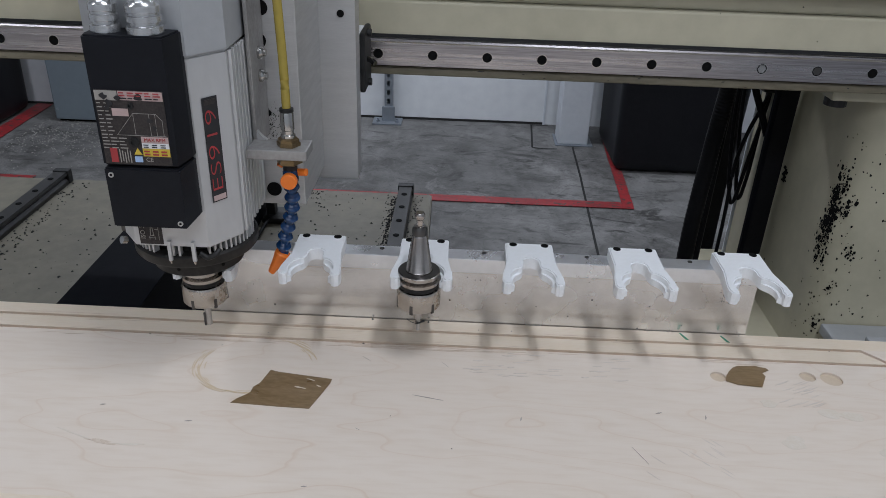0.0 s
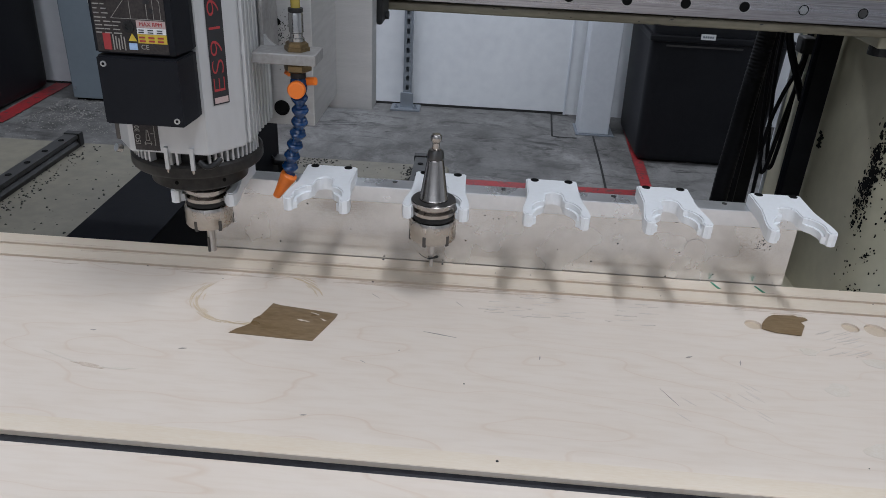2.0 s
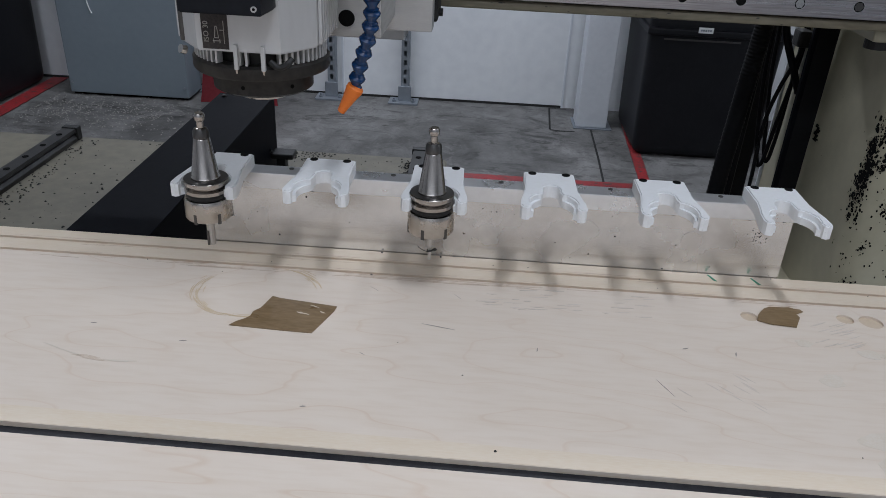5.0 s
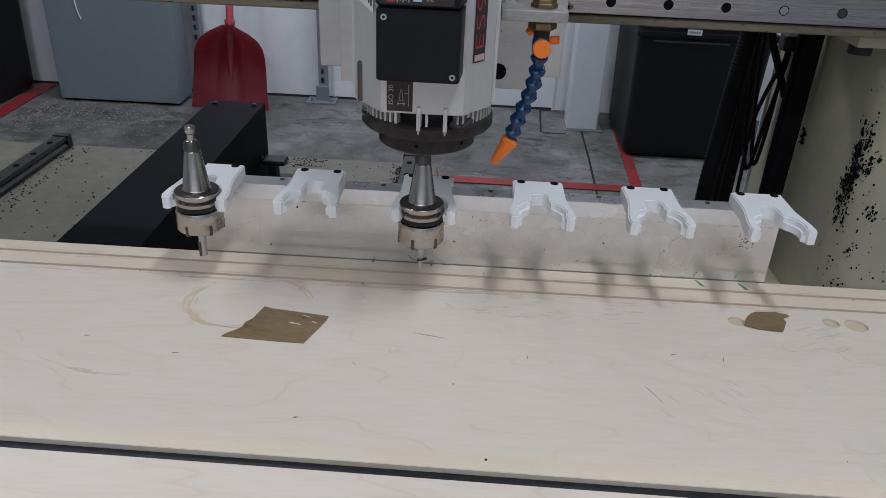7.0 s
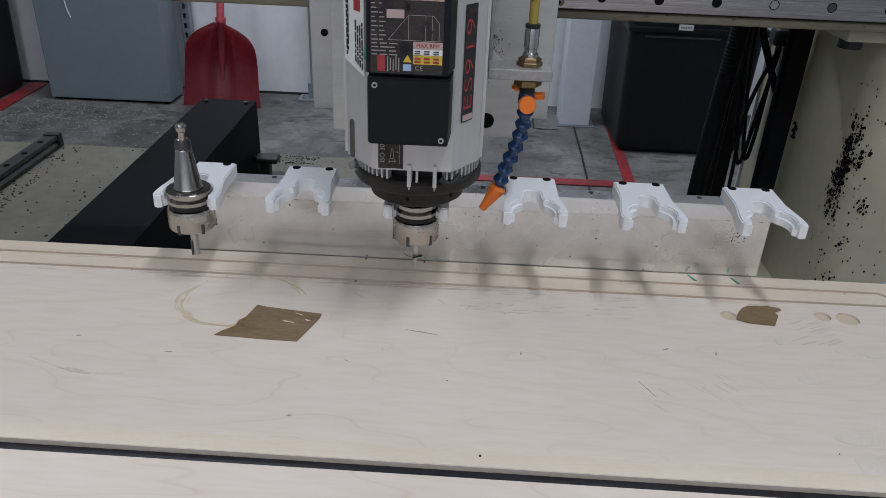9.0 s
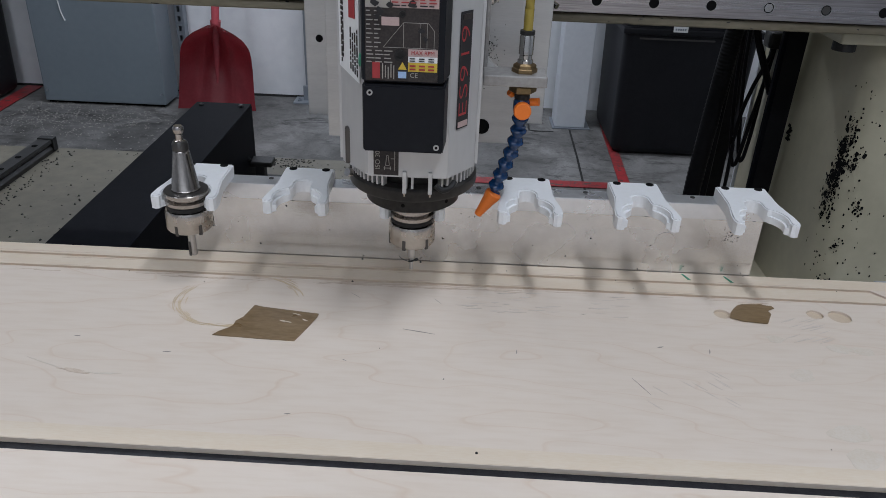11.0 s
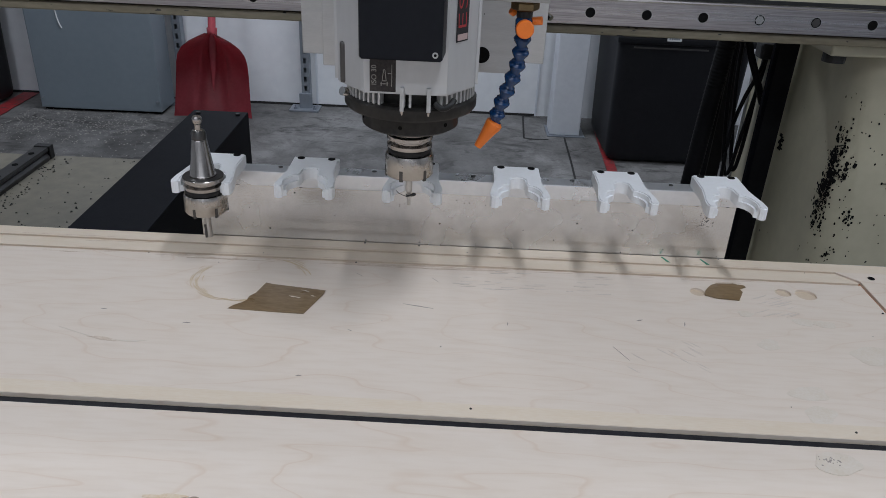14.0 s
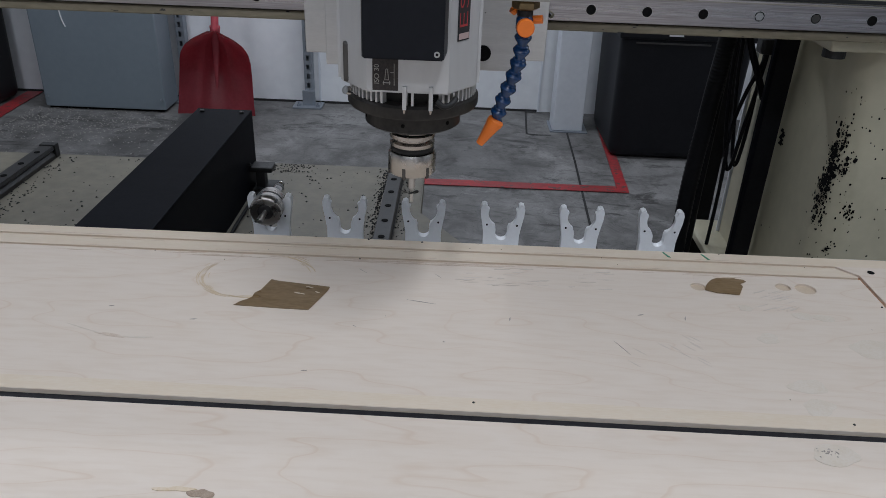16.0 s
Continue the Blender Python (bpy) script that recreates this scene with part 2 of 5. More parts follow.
M["ink_white"] = mat("white_sticker", (0.76, 0.77, 0.77), 0.45, col2=(0.7, 0.71, 0.71), scale=50)
M["ink_black"] = mat("black_print", (0.03, 0.03, 0.032), 0.5, scale=90, spec=0.22)
M["green"] = mat("green_plug", (0.03, 0.25, 0.14), 0.3, scale=60)
M["brass"] = mat("dirty_brass", (0.24, 0.17, 0.09), 0.34, 0.9, col2=(0.17, 0.12, 0.06), scale=70, amount=0.9)
M["chrome"] = mat("chromed_fitting", (0.48, 0.47, 0.455), 0.18, 1.0, col2=(0.45, 0.44, 0.42), scale=60)
M["airtube"] = mat("yellowed_air_tube", (0.34, 0.26, 0.05), 0.25, col2=(0.25, 0.19, 0.035), scale=20)
M["blue"] = mat("blue_jointed_hose", (0.004, 0.036, 0.118), 0.24, col2=(0.003, 0.026, 0.085), scale=60)
M["orange"] = mat("orange_nozzle_plastic", (0.85, 0.20, 0.02), 0.4, col2=(0.75, 0.16, 0.015), scale=50)
M["cream"] = mat("cream_machine_paint", (0.50, 0.463, 0.34), 0.42, col2=(0.42, 0.39, 0.285), scale=5, amount=0.8, bump=0.06, bscale=120, specks=(0.03, 0.03, 0.03), speck_scale=85, speck_cut=0.76)
# the beam's cream at about half strength, with oil blotches and specks
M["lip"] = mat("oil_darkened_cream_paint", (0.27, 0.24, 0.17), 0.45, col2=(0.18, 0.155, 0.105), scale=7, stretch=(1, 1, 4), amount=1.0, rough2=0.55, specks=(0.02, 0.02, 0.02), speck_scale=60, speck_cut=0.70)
M["baregrey"] = mat("worn_black_primer", (0.007, 0.007, 0.007), 0.7, scale=60, spec=0.12)
M["rail"] = mat("ground_guide_rail", (0.50, 0.48, 0.485), 0.20, 0.95, col2=(0.24, 0.22, 0.23), scale=7, stretch=(0.4, 1, 30), amount=0.9, rough2=0.4)
M["railoily"] = mat("oily_dark_rail", (0.035, 0.033, 0.031), 0.4, 0.35, col2=(0.02, 0.02, 0.02), scale=30, amount=0.9)
M["hole"] = mat("dark_bore", (0.006, 0.006, 0.006), 0.8, scale=60, spec=0.08)
M["oilblack"] = mat("black_grease", (0.012, 0.012, 0.012), 0.55, scale=60, bump=0.3)
M["base"] = mat("grey_green_machine_bed", (0.175, 0.16, 0.12), 0.55, col2=(0.12, 0.11, 0.085), scale=5, amount=0.9, bump=0.08, bscale=120, specks=(0.02, 0.02, 0.02), speck_scale=150, speck_cut=0.74)
M["cover"] = mat("black_cover_sheet", (0.0045, 0.005, 0.0075), 0.45, col2=(0.010, 0.0105, 0.013), scale=8, bump=0.05, bscale=300, spec=0.03)
M["concrete"] = concrete("worn_concrete")
# near-black: floor joints, and the shade painted under the wall panels
M["joint_and_gap"] = mat("dark_floor_joint", (0.02, 0.02, 0.02), 0.8, scale=60)
M["redtape"] = mat("red_floor_tape", (0.37, 0.03, 0.036), 0.45, col2=(0.17, 0.035, 0.036), scale=7, amount=0.95, specks=(0.10, 0.06, 0.055), speck_scale=40, speck_cut=0.62)
M["wall"] = mat("white_wall_panel", (0.80, 0.82, 0.84), 0.5, col2=(0.70, 0.72, 0.75), scale=2.5, amount=0.8, bump=0.03)
M["post"] = mat("pale_grey_post", (0.68, 0.71, 0.755), 0.5, col2=(0.58, 0.61, 0.66), scale=6, bump=0.05)
M["strut"] = mat("galvanised_strut", (0.30, 0.33, 0.37), 0.45, 0.6, col2=(0.22, 0.25, 0.28), scale=30)
M["cabinet"] = mat("grey_blue_steel_cabinet", (0.20, 0.24, 0.27), 0.45, col2=(0.17, 0.205, 0.235), scale=5, bump=0.03)
M["bin"] = mat("black_moulded_bin", (0.009, 0.0095, 0.012), 0.45, col2=(0.015, 0.0155, 0.0185), scale=6, bump=0.12, bscale=160, spec=0.20)
M["shovel"] = mat("red_plastic_scoop", (0.46, 0.075, 0.095), 0.26, col2=(0.34, 0.05, 0.066), scale=10)
M["rubber"] = mat("black_cable_rubber", (0.008, 0.008, 0.009), 0.5, col2=(0.016, 0.016, 0.018), scale=20, bump=0.1, bscale=150, spec=0.10)
M["dust"] = mat("pale_dust_crumbs", (0.30, 0.29, 0.27), 0.8, scale=60)
M["ceiling"] = mat("dull_white_ceiling", (0.55, 0.56, 0.57), 0.8, scale=3)


# ---- shaping helpers ----
def obj(name, bm, material, parent=None, smooth=False, kind="", label=""):
    me = bpy.data.meshes.new(name)
    bm.normal_update()
    bm.to_mesh(me)
    bm.free()
    if smooth:
        for p in me.polygons:
            p.use_smooth = True
        me.set_sharp_from_angle(angle=radians(35))
    me.materials.append(M[material])
    ob = new(name, me)
    if parent:
        ob.parent = parent
    return tagged(ob, label, kind=kind)


def part(name, bm, material, parent, label="", smooth=False):
    return obj(name, bm, material, parent, smooth, label=label)


def thing(name, label, category, group=""):
    return tagged(new(name), label, category, group)


def add_box(bm, x0, x1, y0, y1, z0, z1, bevel=0.0, seg=2):
    r = bmesh.ops.create_cube(bm, size=1)
    for v in r["verts"]:
        v.co = Vector(((x0 + x1) / 2 + v.co.x * (x1 - x0), (y0 + y1) / 2 + v.co.y * (y1 - y0), (z0 + z1) / 2 + v.co.z * (z1 - z0)))
    if bevel:
        edges = list({e for v in r["verts"] for e in v.link_edges})
        bmesh.ops.bevel(bm, geom=edges, offset=bevel, segments=seg, affect="EDGES", profile=0.6)
    return bm


def box(x0, x1, y0, y1, z0, z1, bevel=0.0, seg=2):
    return add_box(bmesh.new(), x0, x1, y0, y1, z0, z1, bevel, seg)


def lathe(profile, seg=40, m=None, bm=None, caps=True):
    """Turns a profile of (radius, height) about z."""
    bm = bm or bmesh.new()
    rings = []
    for r, z in profile:
        ring = []
        for i in range(seg):
            a = 2 * math.pi * i / seg
            p = Vector((r * math.cos(a), r * math.sin(a), z))
            ring.append(bm.verts.new(m @ p if m else p))
        rings.append(ring)
    for a, b in zip(rings, rings[1:]):
        for i in range(seg):
            j = (i + 1) % seg
            bm.faces.new((a[i], a[j], b[j], b[i]))
    if caps:
        bm.faces.new(rings[0][::-1])
        bm.faces.new(rings[-1])
    bmesh.ops.recalc_face_normals(bm, faces=bm.faces[:])
    return bm


def rod(a, b, r, seg=20, bm=None, r2=None):
    a, b = Vector(a), Vector(b)
    d = b - a
    m = Matrix.Translation(a) @ d.to_track_quat("Z", "Y").to_matrix().to_4x4()
    return lathe([(r, 0), (r if r2 is None else r2, d.length)], seg, m, bm)


def prism(outline, z0, z1, m=None, bevel=0.0, bm=None, top_only=False):
    """Extrudes an outline in x and y from z0 to z1."""
    bm = bm or bmesh.new()
    lo = [bm.verts.new((x, y, z0)) for x, y in outline]
    hi = [bm.verts.new((x, y, z1)) for x, y in outline]
    faces = [bm.faces.new(lo[::-1]), bm.faces.new(hi)]
    k = len(outline)
    for i in range(k):
        faces.append(bm.faces.new((lo[i], lo[(i + 1) % k], hi[(i + 1) % k], hi[i])))
    bmesh.ops.recalc_face_normals(bm, faces=faces)
    if bevel:
        es = list({e for f in faces[1 if top_only else 0:2] for e in f.edges})
        bmesh.ops.bevel(bm, geom=es, offset=bevel, segments=2, affect="EDGES")
    if m:
        bmesh.ops.transform(bm, matrix=m, verts=bm.verts[:])
    return bm


def tube(points, r, seg=12, sub=6, ribs=0.0, bm=None):
    """A round tube along a smooth line through the points; ribs: depth of corrugation."""
    pts = [Vector(p) for p in points]
    line = []
    for i in range(len(pts) - 1):
        p0, p1, p2, p3 = pts[max(i - 1, 0)], pts[i], pts[i + 1], pts[min(i + 2, len(pts) - 1)]
        for k in range(sub):
            t = k / sub
            line.append(0.5 * ((2 * p1) + (p2 - p0) * t + (2 * p0 - 5 * p1 + 4 * p2 - p3) * t * t + (3 * p1 - p0 - 3 * p2 + p3) * t ** 3))
    line.append(pts[-1])
    bm = bm or bmesh.new()
    rings = []
    for i, p in enumerate(line):
        d = (line[min(i + 1, len(line) - 1)] - line[max(i - 1, 0)]).normalized()
        q = d.to_track_quat("Z", "Y")
        rr = r - (ribs if i % 2 else 0)
        rings.append([bm.verts.new(p + q @ Vector((rr * math.cos(2 * math.pi * k / seg), rr * math.sin(2 * math.pi * k / seg), 0))) for k in range(seg)])
    for a, b in zip(rings, rings[1:]):
        for k in range(seg):
            bm.faces.new((a[k], a[(k + 1) % seg], b[(k + 1) % seg], b[k]))
    bm.faces.new(rings[0][::-1])
    bm.faces.new(rings[-1])
    return bm


def words(text, size, m, material, parent, name="lettering", squeeze=1.0, thin=0.0):
    cu = bpy.data.curves.new(name, "FONT")
    cu.body, cu.size, cu.extrude = text, size, 0.0002
    cu.offset = -thin
    cu.align_x, cu.align_y = "CENTER", "CENTER"
    tmp = new(name, cu)
    me = bpy.data.meshes.new_from_object(tmp.evaluated_get(bpy.context.evaluated_depsgraph_get()))
    bpy.data.objects.remove(tmp)
    me.transform(m @ Matrix.Diagonal((squeeze, 1, 1, 1)))
    me.materials.clear()
    me.materials.append(M[material])
    ob = new(name, me)
    ob.parent = parent
    return ob


def blob(cx, cy, rx, ry, z0, z1, seed, turn=0.0, n=22, rag=0.18):
    """An uneven flat patch."""
    rnd = random.Random(seed)
    ph = [rnd.uniform(0, 6.28) for _ in range(4)]
    out = []
    for i in range(n):
        a = 2 * math.pi * i / n
        s = 1 + rag * (math.sin(2 * a + ph[0]) + 0.6 * math.sin(3 * a + ph[1]) + 0.5 * math.sin(5 * a + ph[2])) / 2
        x, y = rx * s * math.cos(a), ry * s * math.sin(a)
        out.append((cx + x * math.cos(turn) - y * math.sin(turn), cy + x * math.sin(turn) + y * math.cos(turn)))
    return prism(out, z0, z1)


def arc(cx, cy, r, a0, a1, n):
    return [(cx + r * math.cos(radians(a0 + (a1 - a0) * i / n)), cy + r * math.sin(radians(a0 + (a1 - a0) * i / n))) for i in range(n + 1)]


FLOOR, BED = -0.80, -0.29

# ---- the room ----
obj("floor", box(-4.5, 4.0, -3.2, 3.30, FLOOR - 0.1, FLOOR), "concrete", kind="structure", label="worn grey concrete workshop floor with scuffs")
obj("wall_north", box(-4.5, 4.0, 3.22, 3.34, FLOOR, 2.4), "wall", kind="structure", label="white panelled workshop wall")
obj("wall_south", box(-4.5, 4.0, -3.3, -3.2, FLOOR, 2.4), "wall", kind="structure", label="plain white workshop wall")
obj("wall_west", box(-4.6, -4.5, -3.2, 3.3, FLOOR, 2.4), "wall", kind="structure", label="plain white workshop wall")
obj("wall_east", box(4.0, 4.1, -3.2, 3.3, FLOOR, 2.4), "wall", kind="structure", label="plain white workshop wall")
obj("ceiling", box(-4.6, 4.1, -3.3, 3.34, 2.4, 2.5), "ceiling", kind="structure", label="dull white workshop ceiling")
for n_, x_ in enumerate((-1.95, -0.72, 0.5)):
    obj("trim", box(x_, x_ + 0.012, 3.214, 3.22, FLOOR, 2.4), "post", kind="structure", label="thin upright joint cover of the wall panels")
# no real board here: a dark strip paints the shadow gap below the panels
obj("baseboard", box(-4.4, 0.50, 3.214, 3.2195, FLOOR, FLOOR + 0.012), "joint_and_gap", kind="structure", label="dark strip drawn for the shadow gap under the wall panels")
bm = bmesh.new()
for pts in (((0.628, 2.86), (0.617, 2.45), (0.601, 2.07), (0.586, 1.70), (0.572, 1.2)), ((0.416, 2.824), (0.47, 2.812), (0.542, 2.816)), ((0.437, 3.2), (0.416, 2.824)), ((0.437, 3.195), (0.53, 3.19))):
    for (xa, ya), (xb, yb) in zip(pts, pts[1:]):
        d = Vector((xb - xa, yb - ya)).normalized() * 0.005
        vs = [bm.verts.new(c) for c in ((xa - d.y, ya + d.x, FLOOR + .003), (xa + d.y, ya - d.x, FLOOR + .003), (xb + d.y, yb - d.x, FLOOR + .003), (xb - d.y, yb + d.x, FLOOR + .003))]
        bm.faces.new(vs)
obj("floor_joint", bm, "joint_and_gap", kind="structure", label="dark saw-cut joint in the concrete")


def tape_strip(xa, ya, xb, yb, wd):
    d = Vector((xb - xa, yb - ya)).normalized()
    nrm = Vector((-d.y, d.x)) * wd / 2
    k, rnd = 14, random.Random(int(xa * 100))
    up, dn = [], []
    for i in range(k + 1):
        t = i / k
        c = Vector((xa, ya)).lerp(Vector((xb, yb)), t)
        up.append(tuple(c + nrm * (1 + rnd.uniform(-.05, .05))))
        dn.append(tuple(c - nrm * (1 + rnd.uniform(-.05, .05))))
    return prism(up + dn[::-1], FLOOR + 0.004, FLOOR + 0.006)


for n_, row in enumerate(((-0.75, 2.128, 0.757, 2.124, 0.064), (0.781, 2.092, 0.826, 3.0, 0.048), (-2.6, 2.145, -1.845, 2.145, 0.06), (-2.30, 2.5, -2.32, 3.2, 0.085))):
    tagged(obj("floor_tape", tape_strip(*row), "redtape"), "scuffed red marking tape stuck to concrete", "floor tape", "floor marking tapes")


def strut(x):
    t = thing("wall_strut", "perforated galvanised steel strut against the white wall", "strut", "wall struts")
    bm = bmesh.new()
    add_box(bm, x - 0.022, x - 0.014, 3.15, 3.205, FLOOR + 0.012, 1.2)
    add_box(bm, x + 0.014, x + 0.022, 3.15, 3.205, FLOOR + 0.012, 1.2)
    z = FLOOR + 0.03
    add_box(bm, x - 0.014, x - 0.008, 3.15, 3.154, FLOOR + 0.012, 1.2)
    add_box(bm, x + 0.008, x + 0.014, 3.15, 3.154, FLOOR + 0.012, 1.2)
    add_box(bm, x - 0.014, x + 0.014, 3.195, 3.2, FLOOR + 0.012, 1.2)
    while z < 1.15:
        add_box(bm, x - 0.008, x + 0.008, 3.15, 3.154, z, z + 0.022)
        z += 0.05
    part("channel", bm, "strut", t)
    part("foot_plate", box(x - 0.085, x + 0.075, 3.09, 3.20, FLOOR, FLOOR + 0.01, 0.002), "strut", t)
    part("angle_bracket", box(x - 0.035, x + 0.035, 3.135, 3.149, FLOOR + 0.01, FLOOR + 0.09, 0.003), "strut", t)
    for dx in (-0.055, 0.05):
        part("anchor_bolt", lathe([(0.011, FLOOR + 0.01), (0.011, FLOOR + 0.02), (0.005, FLOOR + 0.02), (0.005, FLOOR + 0.03)], 8, Matrix.Translation((x + dx, 3.12, 0))), "strut", t)


strut(-0.362)
strut(-0.764)
strut(-1.44)

t = thing("square_post", "pale grey painted square post on the concrete", "post")
part("shaft", box(0.552, 0.708, 2.885, 3.03, FLOOR + 0.006, 2.4, 0.006), "post", t)
part("foot_plate", box(0.54, 0.735, 2.868, 3.05, FLOOR, FLOOR + 0.006, 0.001), "strut", t)

t = thing("steel_cabinet", "grey-blue sheet steel cabinet on the floor by the wall", "cabinet")
part("body", box(-2.118, -1.482, 2.925, 3.12, FLOOR + 0.014, 0.85, 0.006), "cabinet", t)
part("plinth", box(-2.11, -1.50, 2.945, 3.11, FLOOR, FLOOR + 0.014), "hole", t)
for sx in (-2.10, -1.50):
    part("rivet", rod((sx, 2.920, FLOOR + 0.07), (sx, 2.926, FLOOR + 0.07), 0.007, 10), "strut", t)
part("scratch", tube([(-1.955, 2.923, -0.27), (-1.948, 2.923, -0.33), (-1.935, 2.923, -0.37)], 0.003, 6, 4), "ink_white", t)


def wheelie_bin(name, x0, x1, y0, y1, ztop, label):
    t = thing(name, label, "bin", "black bins")
    bm = box(x0, x1, y0, y1, FLOOR + 0.004, ztop, 0.055, 5)
    cx, cy = (x0 + x1) / 2, (y0 + y1) / 2
    for v in bm.verts:
        s = 0.95 + 0.05 * (v.co.z - FLOOR) / (ztop - FLOOR)
        v.co.x, v.co.y = cx + (v.co.x - cx) * s, cy + (v.co.y - cy) * s
    part("body", bm, "bin", t, smooth=True)
    part("rim", box(x0 - 0.012, x1 + 0.012, y0 - 0.014, y1 + 0.012, ztop - 0.10, ztop - 0.07, 0.008), "bin", t)
    part("lid", box(x0 - 0.02, x1 + 0.02, y0 - 0.025, y1 + 0.02, ztop + 0.002, ztop + 0.05, 0.015), "bin", t)
    return t


b = wheelie_bin("waste_bin", 0.770, 1.37, 2.51, 3.06, -0.13, "black moulded plastic bin beside the post")
part("paper_label", box(0.972, 1.035, 2.492, 2.496, -0.212, -0.188), "ink_white", b, "small white paper label")
for i in range(5):
    part("print_bar", box(0.980 + i * 0.0098, 0.987 + i * 0.0098, 2.4905, 2.4925, -0.204, -0.196), "strut", b)
part("hinge_scuff", box(0.83, 1.16, 2.486, 2.489, -0.247, -0.240), "darksteel", b)
b2 = wheelie_bin("waste_bin", -3.1, -2.34, 2.55, 3.15, 0.2, "tall black plastic bin with small wheels")
for wx in (-2.45, -2.9):
    part("wheel", lathe([(0.02, -0.025), (0.055, -0.025), (0.06, -0.015), (0.06, 0.015), (0.055, 0.025), (0.02, 0.025)], 20, pose(wx, 2.53, FLOOR + 0.06, 0, 90, 0)), "rubber", b2)


def scoop_shovel():
    t = thing("grain_shovel", "red plastic scoop shovel leaning blade-down on the wall", "shovel")
    nx, nz = 36, 34
    bm = bmesh.new()
    grid = []
    for j in range(nz + 1):
        s = j / nz
        row = []
        half = 0.192 * float(np.interp(s, (0, 0.12, 0.3, 0.5, 0.65, 0.75, 0.84, 0.91, 0.96, 1.0), (1.0, 0.97, 0.945, 0.92, 0.885, 0.83, 0.70, 0.50, 0.29, 0.11)))
        for i in range(nx + 1):
            u = -1 + 2 * i / nx
            x = u * half
            dish = 0.14 * (abs(u) ** 2.4) * (0.30 + 0.70 * s) + 0.80 * max(0, s - 0.50) ** 1.6 * (0.55 + 0.45 * abs(u))
            ridge = 0.026 * math.exp(-((abs(u) - 0.42 + 0.10 * s) / 0.10) ** 2) * min(1, 0.3 + s) * min(1, (1 - s) * 5)
            row.append(bm.verts.new((x, -dish - ridge - 0.05 * (1 - s), 0.415 * s)))
        grid.append(row)
    for a, c in zip(grid, grid[1:]):
        for i in range(nx):
            bm.faces.new((a[i], a[i + 1], c[i + 1], c[i]))
    bmesh.ops.solidify(bm, geom=bm.faces[:], thickness=0.006)
    m = pose(-1.208, 2.925, FLOOR + 0.012, -12, 4, 14)
    bmesh.ops.transform(bm, matrix=m, verts=bm.verts[:])
    bmesh.ops.recalc_face_normals(bm, faces=bm.faces[:])
    part("blade", bm, "shovel", t, smooth=True)
    bm = tube([m @ Vector(p) for p in ((0, -0.075, 0.34), (0, -0.135, 0.40), (0, -0.145, 0.46), (0, -0.12, 0.75), (0, -0.09, 1.1))], 0.019, 14, 6)
    part("shaft", bm, "shovel", t, smooth=True)
    part("socket", rod(m @ Vector((0, -0.030, 0.13)), m @ Vector((0, -0.135, 0.44)), 0.006, 18, r2=0.026), "shovel", t, smooth=True)
    return t


scoop_shovel()

# crumbs swept on the concrete and black chips on the bed
def crumbs(count, area, z, size, seed, weights=None):
    rnd = random.Random(seed)
    verts, faces = [], []
    for _ in range(count):
        x0, x1, y0, y1 = rnd.choices(area, weights)[0]
        x, y, s, a = rnd.uniform(x0, x1), rnd.uniform(y0, y1), size * rnd.uniform(0.5, 1.7), rnd.uniform(0, 6.28)
        k = len(verts)
        for i in range(4):
            r = s * rnd.uniform(0.7, 1.2)
            verts.append((x + r * math.cos(a + i * 1.57), y + r * math.sin(a + i * 1.57), z))
        verts.append((x, y, z + s * 0.8))
        faces += [(k + i, k + (i + 1) % 4, k + 4) for i in range(4)] + [(k + 3, k + 2, k + 1, k)]
    me = bpy.data.meshes.new("crumbs")
    me.from_pydata(verts, [], faces)
    return me


me = crumbs(1300, [(-2.2, -1.0, 2.45, 2.85), (-2.2, -1.5, 2.6, 2.96), (-2.6, -1.2, 2.2, 2.6)], FLOOR + 0.001, 0.0031, 3, (3, 3, 1))
me.materials.append(M["dust"])
tagged(new("swept_crumbs", me), "pale plastic crumbs scattered on the concrete floor", "debris", kind="stuff")

# ---- machine bed, guide rails, cover, gantry ----
bed = thing("machine_bed", "grey-green painted router bed with oily specks", "machine bed")
part("slab", prism([(-1.7, -1.6), (0.60, -1.6), (0.60, -0.1), (0.33, 0.20), (0.115, 0.508), (-0.03, 0.725), (-0.033, 1.0), (-1.7, 1.0)], BED - 0.06, BED, bevel=0.004), "base", bed)
part("plinth", prism([(-1.66, -1.5), (0.5, -1.5), (0.5, -0.1), (0.0, 0.6), (-0.1, 0.72), (-0.1, 0.95), (-1.66, 0.95)], FLOOR, BED - 0.06), "base", bed)


def y_rail(x, yend, label):
    t = thing("guide_rail", label, "guide rail", "bed guide rails")
    part("rail_bar", prism([(-0.019, 0), (0.019, 0), (0.019, 0.01), (0.013, 0.017), (0.019, 0.026), (0.017, 0.034), (-0.017, 0.034), (-0.019, 0.026), (-0.013, 0.017), (-0.019, 0.01)], -1.6, yend - 0.02,
                               Matrix.Translation((x, 0, BED)) @ Matrix(((1, 0, 0, 0), (0, 0, 1, 0), (0, 1, 0, 0), (0, 0, 0, 1)))), "railoily", t)
    part("end_stop", box(x - 0.021, x + 0.021, yend - 0.019, yend + 0.004, BED, BED + 0.037, 0.003), "oilblack", t)
    y = yend - 0.07
    while y > 0.1:
        part("bolt_hole", lathe([(0.0075, BED + 0.0345), (0.0075, BED + 0.0352)], 14, Matrix.Translation((x, y, 0))), "hole", t)
        y -= 0.08
    return t


